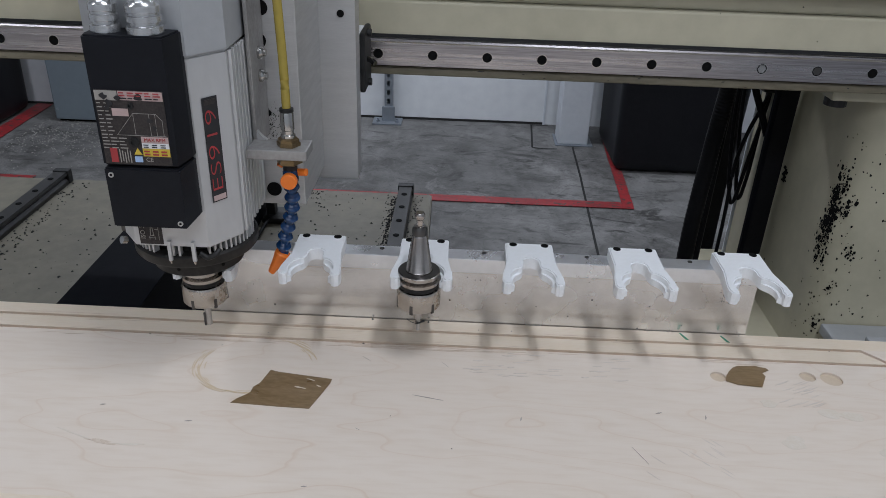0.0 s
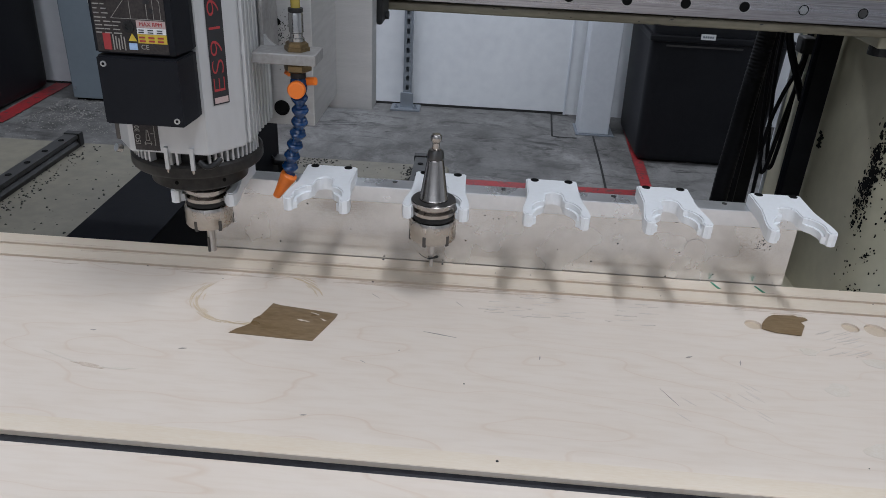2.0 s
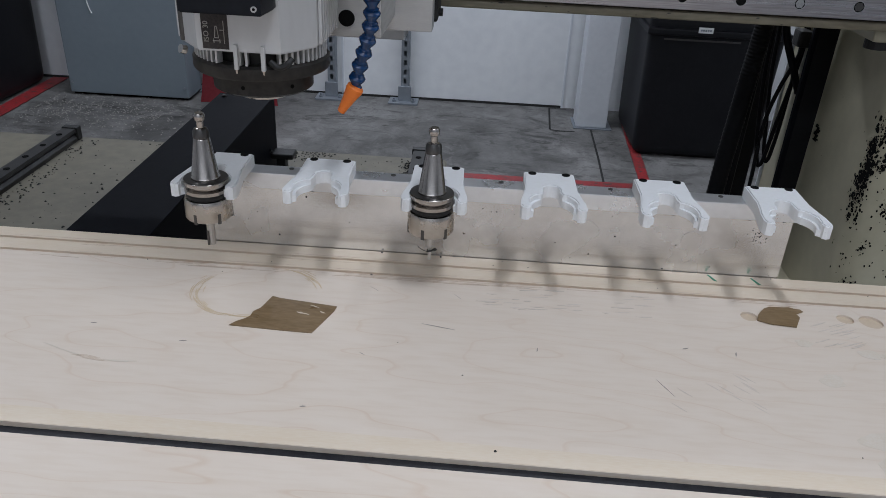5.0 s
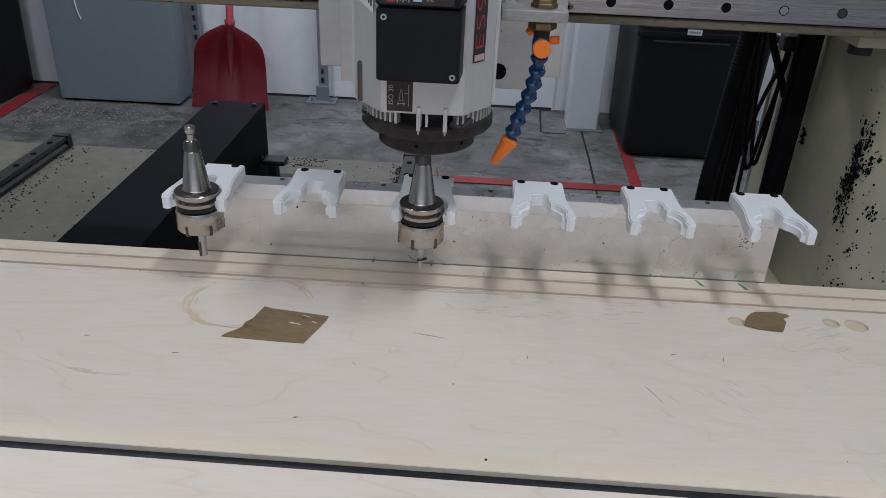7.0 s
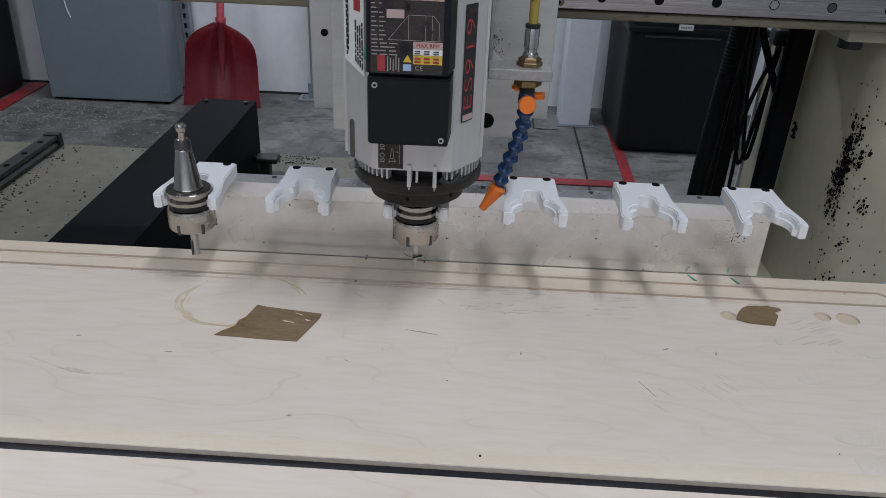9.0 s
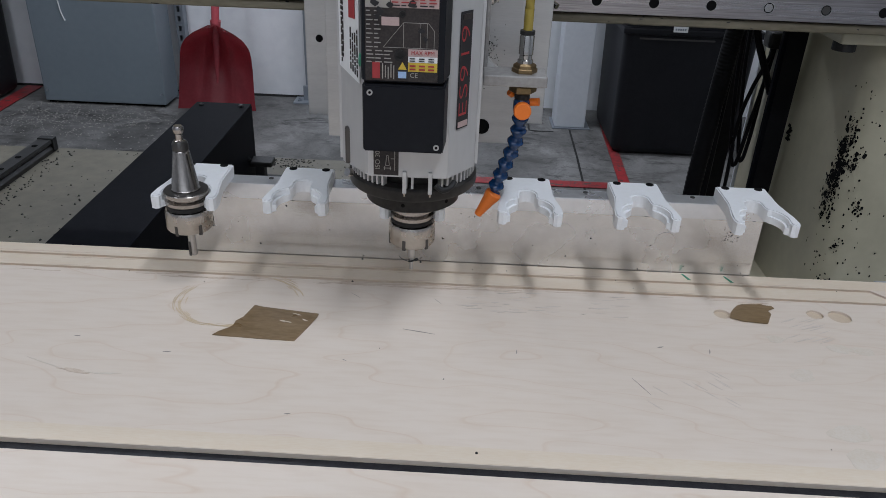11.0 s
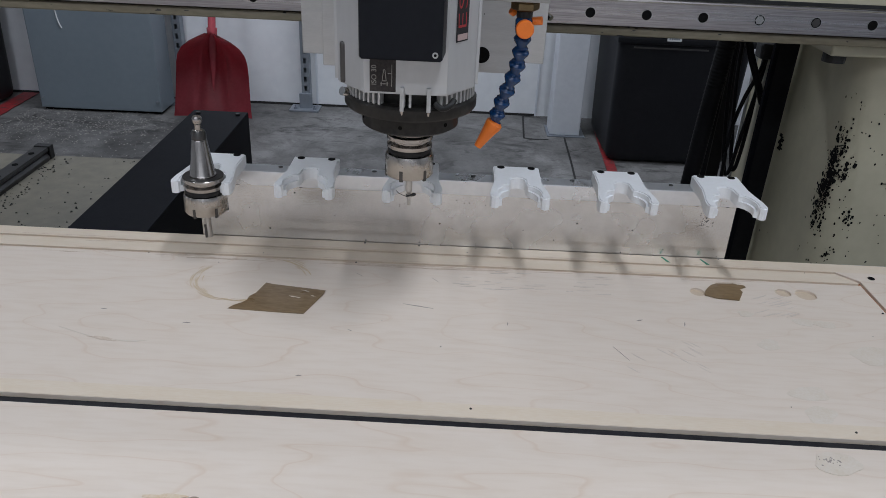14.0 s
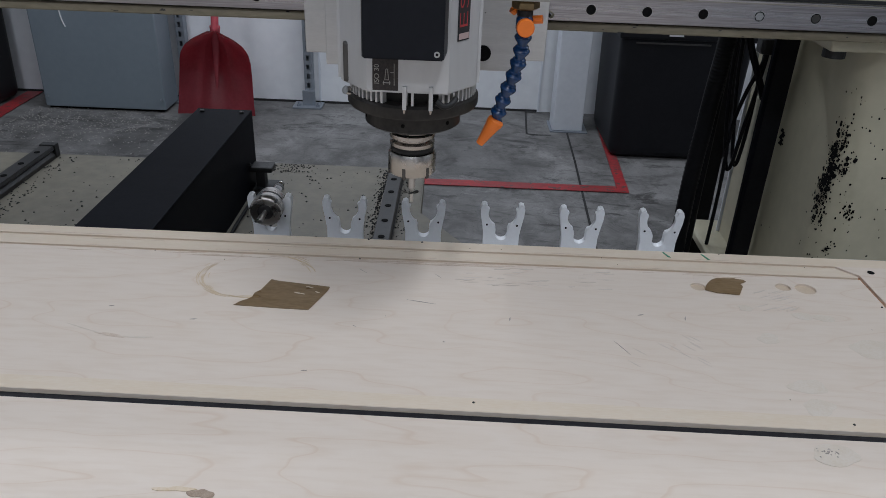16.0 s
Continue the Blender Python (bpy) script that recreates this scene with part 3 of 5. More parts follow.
y_rail(-1.04, 0.985, "oily dark linear guide rail bolted to the bed")
y_rail(-0.103, 0.985, "oily dark linear guide rail bolted to the bed")
me = crumbs(1000, [(-0.155, -0.121, 0.5, 0.99), (-0.138, -0.121, 0.55, 0.97), (-0.085, -0.055, 0.4, 0.99), (-1.02, -0.97, 0.5, 0.98), (-1.0, -0.6, 0.4, 0.98), (-0.45, -0.15, 0.5, 0.98), (-0.45, -0.33, 0.93, 0.99)], BED + 0.0005, 0.0023, 8, (6, 9, 5, 5, 5, 3, 4))
me.materials.append(M["oilblack"])
tagged(new("black_chips", me), "greasy black chips scattered on the machine bed", "debris", kind="stuff")

t = thing("bellows_cover", "long black sheet-metal cover on the machine bed", "cover")
part("top_sheet", box(-0.583, -0.452, -1.2, 0.858, -0.104, -0.10, 0.001), "cover", t)
part("side_sheet", box(-0.456, -0.452, -1.2, 0.858, BED, -0.104), "cover", t)
part("side_sheet", box(-0.583, -0.579, -1.2, 0.858, BED, -0.104), "cover", t)
part("end_sheet", box(-0.578, -0.457, 0.851, 0.856, BED, -0.105), "cover", t)
for sx in (-0.565, -0.470):
    part("screw", lathe([(0.006, -0.1), (0.006, -0.097), (0.004, -0.095)], 12, Matrix.Translation((sx, 0.832, 0))), "railoily", t)
t = thing("limit_switch", "small black switch on a bracket standing on the bed", "switch")
part("stem", box(-0.440, -0.418, 0.80, 0.83, BED, BED + 0.052, 0.003), "oilblack", t)
part("head", box(-0.452, -0.398, 0.795, 0.84, BED + 0.0525, BED + 0.066, 0.004), "oilblack", t)
part("lever", rod((-0.45, 0.815, BED + 0.060), (-0.452, 0.79, BED + 0.076), 0.004, 10), "oilblack", t)
part("foot", box(-0.446, -0.385, 0.775, 0.85, BED, BED + 0.014, 0.003), "oilblack", t)
part("cable", tube([(-0.43, 0.78, BED + 0.012), (-0.437, 0.6, BED + 0.006), (-0.43, 0.4, BED + 0.006), (-0.44, 0.1, BED + 0.006)], 0.004, 8, 5), "rubber", t)

gantry = thing("gantry_beam", "cream painted steel gantry beam, oil-streaked", "gantry")
part("beam_face", box(-1.7, 1.3, 0.227, 0.52, 0.2985, 0.352, 0.004), "cream", gantry)
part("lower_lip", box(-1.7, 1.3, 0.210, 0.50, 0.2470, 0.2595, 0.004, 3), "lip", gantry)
part("web", box(-1.7, 1.3, 0.2265, 0.50, 0.260, 0.2985), "cream", gantry)
part("upper_face", box(-1.7, 1.3, 0.240, 0.52, 0.352, 0.52, 0.004), "cream", gantry)
bm = bmesh.new()
add_box(bm, -1.7, 1.3, 0.214, 0.2395, 0.385, 0.41)
for i in range(300):
    add_box(bm, -0.6 + i * 0.006, -0.597 + i * 0.006, 0.214, 0.2395, 0.380, 0.385)
part("gear_rack", bm, "railoily", gantry)
part("oil_line", box(-1.7, 1.3, 0.2255, 0.2268, 0.298, 0.3035), "oilblack", gantry)
xr = thing("guide_rail", "bright ground steel guide rail on the gantry beam", "guide rail")
part("rail_bar", prism([(-0.0175, 0.0), (0.0175, 0.0), (0.0175, 0.008), (0.0125, 0.013), (0.0125, 0.017), (0.0175, 0.021), (0.0165, 0.026), (-0.0165, 0.026), (-0.0175, 0.021), (-0.0125, 0.017), (-0.0125, 0.013), (-0.0175, 0.008)], -1.7, 1.3,
                       Matrix(((0, 0, 1, 0), (0, -1, 0, 0.2265), (1, 0, 0, 0.280), (0, 0, 0, 1)))), "rail", xr)
for i in range(-19, 12):
    x = 0.2295 + i * 0.0797
    part("bolt_hole", lathe([(0.0070, -0.0006), (0.0070, 0.0)], 20, pose(x, 0.2001, 0.280, 90, 0, 0)), "hole", xr)
    part("hole_rim", lathe([(0.0070, -0.0003), (0.0078, -0.0003), (0.0078, 0.0), (0.0070, 0.0)], 20, pose(x, 0.2001, 0.280, 90, 0, 0), caps=False), "chrome", xr)
    if i in (3, 4):
        part("bolt", lathe([(0.0062, -0.0009), (0.0062, 0.0)], 6, pose(x, 0.2000, 0.280, 90, 0, 0)), "chrome" if i == 3 else "darksteel", xr)

col = thing("gantry_column", "cream painted gantry column with chipped corner", "machine column")
R = 0.05
corner = [(0.676 + R - R * math.cos(a), 0.262 + R - R * math.sin(a)) for a in [math.pi / 2 * k / 8 for k in range(9)]]
part("casing", prism(corner + [(1.25, 0.262), (1.25, 0.72), (0.676, 0.72)], FLOOR, 0.2265), "cream", col, smooth=True)
part("top_pad", box(0.598, 1.25, 0.235, 0.50, 0.2270, 0.2460, 0.005, 3), "cream", col)
part("pad_bolt", lathe([(0.017, 0.0), (0.017, 0.014)], 18, Matrix.Translation((0.620, 0.268, 0.2128))), "oilblack", col)
part("floor_flange", box(0.60, 1.25, 0.16, 0.72, -0.30, -0.275, 0.012, 3), "cream", col)
part("ledge", box(0.70, 1.25, 0.19, 0.26, -0.205, -0.185, 0.004), "castgrey", col)
rnd = random.Random(11)
chips = bmesh.new()
clumps = []
for _ in range(40):
    cz = max(-0.13, min(0.085, rnd.gauss(0.0, 0.045)))
    clumps.append((0.20 + 1.6 * max(cz - 0.02, -0.02) + abs(rnd.gauss(0, 0.30)), cz, rnd.uniform(0.5, 1.25)))
clumps += [(0.42, 0.062, 1.5), (0.12, 0.0, 1.4), (0.05, -0.03, 1.3), (0.36, 0.045, 1.3), (1.30, -0.045, 0.9), (1.0, -0.12, 0.7), (0.95, -0.20, 0.9)]
for i in range(1100):
    if rnd.random() < 0.78:
        ca, cz, cw = rnd.choice(clumps)
        a, z = rnd.gauss(ca, 0.085 * cw), rnd.gauss(cz, 0.0085 * cw)
        s = rnd.choice((0.0006, 0.0009, 0.0013, 0.0018, 0.0025)) * cw * rnd.uniform(0.8, 1.3)
    elif rnd.random() < 0.5:
        a, z, s = rnd.gauss(0.8, 0.45), rnd.uniform(-0.28, 0.16), rnd.uniform(0.0006, 0.0019)
    else:
        a, z, s = None, rnd.uniform(-0.25, 0.2), rnd.uniform(0.0006, 0.0022)
    if a is None:
        c, nr = Vector((rnd.uniform(0.73, 0.95), 0.2615, z)), Vector((0, -1, 0))
    else:
        c, nr = Vector((0.676 + R - (R + .0004) * math.cos(a), 0.262 + R - (R + .0004) * math.sin(a), z)), Vector((-math.cos(a), -math.sin(a), 0))
    u = Vector((0, 0, 1)).cross(nr)
    ring = []
    for k in range(10):
        q = 2 * math.pi * k / 10
        rr = s * rnd.uniform(0.6, 1.15)
        ring.append(chips.verts.new(c + nr * 0.0008 + u * rr * math.cos(q) + Vector((0, 0, 1.35 * rr * math.sin(q)))))
    chips.faces.new(ring)
tagged(part("paint_chips", chips, "baregrey", col, "black chips where the paint is gone"), kind="stuff")
bm = bmesh.new()
for i in range(9):
    z, y = 0.02 - 0.0035 * i, 0.50 - 0.003 * (i % 4)
    add_box(bm, 0.6748, 0.6757, y - 0.004 - 0.003 * (i % 3), y + 0.005 + 0.005 * (i % 2), z - 0.0012, z + 0.0016)
part("scuff_mark", bm, "baregrey", col)
bm = bmesh.new()
for (y_, z_, r_) in ((0.80, 0.06, 30), (0.80, 0.06, -25), (0.755, 0.06, 0), (0.755, 0.06, 90), (0.79, 0.01, 35), (0.80, 0.012, -35), (0.76, 0.02, 0), (0.76, 0.02, 90)):
    b1 = box(-0.009, 0.009, -0.0004, 0.0004, -0.0006, 0.0006)
    bmesh.ops.transform(b1, matrix=pose(y_, 0.2612, z_, 0, r_, 0), verts=b1.verts[:])
    me_ = bpy.data.meshes.new("pen")
    b1.to_mesh(me_)
    b1.free()
    bm.from_mesh(me_)
    bpy.data.meshes.remove(me_)
part("pen_mark", bm, "baregrey", col)

# cables and uprights beside the column
t = thing("cable_channel", "black upright cable channel beside the column", "cable channel")
part("channel", box(0.634, 0.672, 0.507, 0.516, FLOOR, 0.2465, 0.004), "rubber", t)
part("channel_edge", box(0.625, 0.6335, 0.500, 0.513, FLOOR, 0.2465, 0.002), "cover", t)
t = thing("upright_bar", "cream painted upright bar behind the cables", "upright")
part("bar", box(0.657, 0.674, 0.545, 0.655, FLOOR, 0.2465, 0.004), "cream", t)
part("edge_bead", box(0.652, 0.674, 0.6555, 0.661, FLOOR, 0.2465, 0.001), "post", t)
t = thing("cable_channel", "black upright cable channel behind a corrugated hose", "cable channel")
part("channel", box(0.644, 0.678, 0.785, 0.82, FLOOR, 0.2465, 0.003), "rubber", t)
part("channel_edge", box(0.636, 0.6435, 0.780, 0.82, FLOOR, 0.2465, 0.002), "cover", t)
tagged(obj("corrugated_hose", tube([(0.571, 0.585, 0.26), (0.563, 0.585, 0.15), (0.553, 0.585, 0.0), (0.545, 0.585, -0.20), (0.55, 0.58, -0.5), (0.56, 0.58, -0.79)], 0.0178, 14, 40, 0.0012), "rubber", smooth=True), "black corrugated hose hanging behind the gantry", "hose")
for n_, pts in enumerate((((0.588, 0.595, 0.24), (0.590, 0.595, 0.10), (0.606, 0.595, -0.04), (0.6185, 0.595, -0.094), (0.624, 0.595, -0.101), (0.6295, 0.595, -0.085), (0.637, 0.595, -0.01), (0.650, 0.595, 0.12), (0.651, 0.595, 0.24)),
                          ((0.600, 0.605, 0.24), (0.606, 0.605, 0.10), (0.6265, 0.605, -0.05), (0.6355, 0.605, -0.089), (0.641, 0.605, -0.094), (0.645, 0.605, -0.075), (0.649, 0.605, 0.0), (0.651, 0.605, 0.2)),
                          ((0.597, 0.58, 0.24), (0.606, 0.58, 0.172), (0.634, 0.575, 0.105), (0.652, 0.566, 0.06)),
                          ((0.585, 0.62, 0.24), (0.583, 0.62, 0.0), (0.580, 0.62, -0.3), (0.578, 0.62, -0.7)),
                          ((0.650, 0.585, 0.17), (0.640, 0.585, 0.12), (0.621, 0.585, 0.06), (0.609, 0.585, -0.02), (0.611, 0.585, -0.2), (0.60, 0.59, -0.7)))):
    tagged(obj("cable", tube(pts, 0.0070 if n_ == 2 else 0.0075 if n_ == 3 else 0.0040, 10, 7), "rubber", smooth=True), "thin black cable looped behind the gantry", "cable", "hanging cables")
tagged(obj("cable_clamp", box(0.628, 0.656, 0.568, 0.604, 0.145, 0.176, 0.006), "oilblack"), "small black cable clamp under the beam", "clamp")

# ---- the moving table ----
TV0, TG1, TG2 = -0.0755, -0.1005, -0.130   # rear edge and grooves of the rear board
XR = 0.577


def gap_edge(x):
    """Front edge of the rear board, a little out of square."""
    return -0.4263 - 0.0125 * x



def spoilboard():
    t = thing("spoilboard", "pale birch plywood spoilboard with routed border grooves", "spoilboard")
    g = 0.0025
    d = 0.0032
    bm = bmesh.new()
    # face pieces between the grooves, over a lower layer that is the groove floor
    part("rear_border", box(-1.25, 0.70, TG1 + g, TV0, -d, 0), "planed", t)
    part("middle_border", prism([(-1.25, TG2 + g), (XR - g, TG2 + g), (XR - g, TG1 - 0.0235), (0.5545, TG1 - g), (-1.25, TG1 - g)], -d, 0), "planed", t)
    holes = ((0.4925, -0.1625, 0.0128), (0.465, -0.160, 0.0094), (0.356, -0.168, 0.0095))
    top = []
    for cx, cy, r in holes:
        top += [(cx + 0.00002, TG2 - g)] + arc(cx, cy, r, 89.9, -269.9, 36) + [(cx - 0.00002, TG2 - g)]
    prism([(-1.25, gap_edge(-1.25)), (XR - g, gap_edge(XR)), (XR - g, TG2 - g)] + top + [(-1.25, TG2 - g)], -d, 0, bm=bm)
    prism([(XR + g, gap_edge(XR)), (0.70, gap_edge(0.7)), (0.70, TG1 + g), (0.557, TG1 + g), (XR + g, TG1 - 0.021)], -d, 0, bm=bm)
    bmesh.ops.recalc_face_normals(bm, faces=bm.faces[:])
    part("face_sheet", bm, "birch", t)
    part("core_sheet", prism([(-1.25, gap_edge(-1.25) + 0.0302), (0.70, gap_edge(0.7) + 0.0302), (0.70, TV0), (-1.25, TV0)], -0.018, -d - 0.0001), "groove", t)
    part("front_core", prism([(-1.25, gap_edge(-1.25)), (0.70, gap_edge(0.7)), (0.70, gap_edge(0.7) + 0.030), (-1.25, gap_edge(-1.25) + 0.030)], -0.018, -d - 0.0001), "planed", t)
    part("planed_edge", prism([(-1.25, gap_edge(-1.25) + 0.0005), (0.70, gap_edge(0.7) + 0.0005), (0.70, gap_edge(0.7) + 0.020), (-1.25, gap_edge(-1.25) + 0.020)], -0.001, 0.0004), "planed", t)
    for cx, cy, r in holes:
        part("drilled_recess", lathe([(r * 0.99, -d), (r * 0.99, -d + 0.0004)], 30, Matrix.Translation((cx, cy, 0))), "drill", t)
    part("screw_hole", lathe([(0.0045, 0.0003), (0.0045, 0.0008)], 14, Matrix.Translation((0.598, -0.112, 0))), "hole", t)
    for k, (x_, y_, rx, ry) in enumerate(((0.405, -0.279, .013, .010), (0.415, -0.365, .018, .013), (0.413, -0.398, .016, .013), (0.516, -0.291, .026, .017), (0.463, -0.228, .013, .007), (0.487, -0.231, .012, .008), (0.40, -0.215, .010, .006), (0.60, -0.24, .02, .012))):
        part("oil_spot", blob(x_, y_, rx, ry, 0.0001, 0.0002 + 0.00002 * k, k + 20, rag=0.3), "stain", t)
    # crescent rubbed into the veneer: thin broken strokes
    rnd = random.Random(12)
    bm = bmesh.new()
    for k in range(58):
        if rnd.random() < 0.72:
            a0 = rnd.uniform(140, 262)
            ra = rnd.gauss(0.0625, 0.0030)
        else:
            a0 = rnd.uniform(14, 55)
            ra = rnd.gauss(0.0675, 0.0045)
        sw, n = rnd.uniform(8, 34), 8
        up, dn = [], []
        for i in range(n + 1):
            a = radians(a0 + sw * i / n)
            wd = rnd.uniform(0.0003, 0.00075) * math.sin(math.pi * i / n) + 0.00008
            up.append((-0.195 + 1.05 * (ra + wd) * math.cos(a), -0.188 + 0.82 * (ra + wd) * math.sin(a)))
            dn.append((-0.195 + 1.05 * (ra - wd) * math.cos(a), -0.188 + 0.82 * (ra - wd) * math.sin(a)))
        prism(up + dn[::-1], 0.0001, 0.0002 + 0.000004 * k, bm=bm)
    tagged(part("rubbed_ring", bm, "ringstain", t), kind="stuff")
    bm = bmesh.new()
    for k in range(70):
        x_, ln = rnd.choice((rnd.uniform(-0.5, 0.5), rnd.uniform(-0.32, -0.05), rnd.uniform(-0.08, 0.12))), rnd.uniform(0.006, 0.028)
        y_, w_ = TG2 - g - rnd.uniform(0.0012, 0.0095), rnd.uniform(0.0003, 0.0011)
        prism([(x_ - ln, y_), (x_ - ln * 0.3, y_ - w_), (x_ + ln, y_ + 0.0004), (x_ + ln * 0.2, y_ + w_)], 0.0001, 0.0002 + 0.000004 * k, bm=bm)
    for k in range(40):
        x_, ln = rnd.uniform(-0.9, 0.5), rnd.uniform(0.01, 0.05)
        y_, w_ = rnd.choice((TG1 - g - 0.004, TG2 + g + 0.003, TG1 + g + 0.003)) + rnd.uniform(-0.0015, 0.0015), rnd.uniform(0.0003, 0.0009)
        prism([(x_ - ln, y_), (x_ - ln * 0.3, y_ - w_), (x_ + ln, y_ + 0.0003), (x_ + ln * 0.2, y_ + w_)], 0.0001, 0.0002 + 0.000004 * k, bm=bm)
    tagged(part("worn_streak", bm, "streak", t), kind="stuff")
    part("rust_streak", blob(-0.318, -0.327, 0.016, 0.0022, 0.0002, 0.0004, 5, rag=0.7, turn=-0.12), "streak", t)
    part("rust_streak", blob(-0.290, -0.329, 0.020, 0.0010, 0.0002, 0.0004, 6, rag=0.7), "stain", t)
    part("rust_streak", blob(-0.350, -0.317, 0.018, 0.0009, 0.0002, 0.0004, 7, rag=0.7, turn=-0.35), "stain", t)
    rnd = random.Random(4)
    bm = bmesh.new()
    for i in range(34):
        x_, y_ = rnd.uniform(0.06, 0.26), rnd.uniform(-0.19, -0.14)
        bb = (x_, y_, rnd.uniform(0.004, 0.013), rnd.uniform(0.0006, 0.0013))
        prism([(bb[0] - bb[2], bb[1]), (bb[0], bb[1] - bb[3]), (bb[0] + bb[2], bb[1] + 0.001), (bb[0], bb[1] + bb[3])], 0.0001, 0.0002 + 0.00001 * i, bm=bm)
    for i in range(22):
        x_, y_ = rnd.uniform(0.42, 0.46), rnd.uniform(-0.215, -0.17)
        prism([(x_ - 0.010, y_ - 0.005), (x_, y_ - 0.0012), (x_ + 0.010, y_ + 0.005), (x_, y_ + 0.0004)], 0.0001, 0.0002 + 0.00001 * i, bm=bm)
    for i in range(12):
        x_, y_ = rnd.uniform(0.24, 0.33), rnd.uniform(-0.34, -0.27)
        prism([(x_ - 0.006, y_ + 0.006), (x_, y_ + 0.001), (x_ + 0.006, y_ - 0.006), (x_, y_ - 0.001)], 0.0001, 0.0002 + 0.00001 * i, bm=bm)
    tagged(part("grey_smear", bm, "smear", t), kind="stuff")
    bm = bmesh.new()
    for x_, y_, a_, l_ in ((0.012, -0.233, -12, 0.018), (0.235, -0.31, -62, 0.014), (0.269, -0.241, 20, 0.004), (-0.065, -0.165, -40, 0.007), (0.03, -0.17, -50, 0.006), (0.32, -0.245, 75, 0.005), (0.115, -0.262, 80, 0.004), (-0.06, -0.29, -30, 0.003), (-0.24, -0.29, 10, 0.004), (-0.34, -0.27, 10, 0.003), (-0.10, -0.375, 10, 0.003)):
        d_ = Vector((math.cos(radians(a_)), math.sin(radians(a_)))) * l_
        prism([(x_ - d_.x, y_ - d_.y), (x_ + 0.0008, y_ - 0.0006), (x_ + d_.x, y_ + d_.y), (x_ - 0.0006, y_ + 0.0008)], 0.0002, 0.0005, bm=bm)
    tagged(part("scratch", bm, "pencil", t), kind="stuff")
    bm = bmesh.new()
    for i in range(16):
        x_, y_ = rnd.uniform(-0.35, 0.6), rnd.choice((rnd.uniform(-0.41, -0.08), rnd.uniform(-0.14, -0.078)))
        lathe([(rnd.uniform(0.0003, 0.0009), 0.0002), (0.0003, 0.0008)], 6, Matrix.Translation((x_, y_, 0)), bm=bm)
    for x_, y_ in ((-0.073, -0.134), (-0.068, -0.078), (0.005, -0.079), (0.072, -0.414), (0.436, -0.424 + 0.002), (0.57, -0.2)):
        lathe([(0.0015, 0.0002), (0.0009, 0.0012)], 7, Matrix.Translation((x_, y_, 0)), bm=bm)
    tagged(part("speck", bm, "oilblack", t), kind="stuff")
    for gx, gy in ((0.335, -0.086), (0.387, -0.088)):
        part("green_mark", prism([(gx - 0.004, gy + 0.008), (gx - 0.002, gy + 0.008), (gx + 0.005, gy - 0.007), (gx + 0.001, gy - 0.006)], 0.0002, 0.0006), "green", t)
    return t


def front_board():
    t = thing("spoilboard", "second birch plywood spoilboard with faint figure", "spoilboard")
    part("face_sheet", prism([(-1.25, -1.35), (0.70, -1.35), (0.70, gap_edge(0.7) - 0.0125), (-1.25, gap_edge(-1.25) - 0.0125)], -0.018, -0.0005), "birch2", t)
    part("oil_spot", blob(0.40, -0.465, 0.022, 0.014, -0.0004, 0.0001, 70), "stain", t)
    rnd = random.Random(31)
    bm = bmesh.new()
    for i in range(26):
        lathe([(rnd.uniform(0.0003, 0.0011), 0.0001), (0.0003, 0.0007)], 6, Matrix.Translation((0.394 + rnd.gauss(0, 0.005), -0.462 + rnd.gauss(0, 0.0025), 0)), bm=bm)
    tagged(part("grit", bm, "pencil", t), kind="stuff")
    part("knot", blob(-0.152, -0.545, 0.010, 0.005, -0.0003, 0.0003, 71, rag=0.4), "knot", t)
    part("torn_grain", blob(-0.175, -0.541, 0.016, 0.0025, -0.0003, 0.0002, 72, rag=0.5), "ringstain", t)
    return t


board1 = spoilboard()
board2 = front_board()
strip = thing("table_channel", "black slotted table channel between two boards", "table channel")
part("channel_floor", prism([(-1.25, gap_edge(-1.25) - 0.0123), (0.70, gap_edge(0.7) - 0.0123), (0.70, gap_edge(0.7) - 0.0002), (-1.25, gap_edge(-1.25) - 0.0002)], -0.0175, -0.005), "strip", strip)
part("channel_lip", prism([(-1.25, gap_edge(-1.25) - 0.0123), (0.70, gap_edge(0.7) - 0.0123), (0.70, gap_edge(0.7) - 0.0085), (-1.25, gap_edge(-1.25) - 0.0085)], -0.005, -0.0012), "strip", strip)
table = thing("machine_table", "dark steel table frame under the boards", "machine table")
part("frame", box(-1.25, 0.70, -1.35, TV0 - 0.08, -0.10, -0.0185), "castgrey", table)
for x_ in (-1.0, -0.10, 0.45):
    part("bearing", box(x_ - 0.05, x_ + 0.05, -0.9, -0.5, BED + 0.036, -0.1), "castgrey", table)
part("rear_tab", box(0.60, 0.70, TV0 - 0.004, TV0 + 0.045, -0.034, -0.022, 0.002), "castgrey", table)

tape1 = tagged(obj("packing_tape", prism([(-0.174, -0.196), (-0.164, -0.199), (-0.10, -0.208), (-0.101, -0.216), (-0.107, -0.234), (-0.1165, -0.2615), (-0.150, -0.2605), (-0.204, -0.2575), (-0.199, -0.250), (-0.1905, -0.2425), (-0.187, -0.238), (-0.1865, -0.229), (-0.1805, -0.221)], 0.0003, 0.0008), "tape"),
               "torn piece of glossy brown packing tape on birch", "tape", "tape patches")
for ax, ay, al, aw, seed_ in ((-0.134, -0.226, 0.006, 0.0011, 1), (-0.124, -0.211, 0.004, 0.0007, 2), (-0.113, -0.222, 0.003, 0.0009, 4)):
    part("worn_streak", blob(ax, ay, al, aw, 0.0007, 0.00095, seed_ + 90, turn=-0.3, rag=0.6), "stain", tape1)
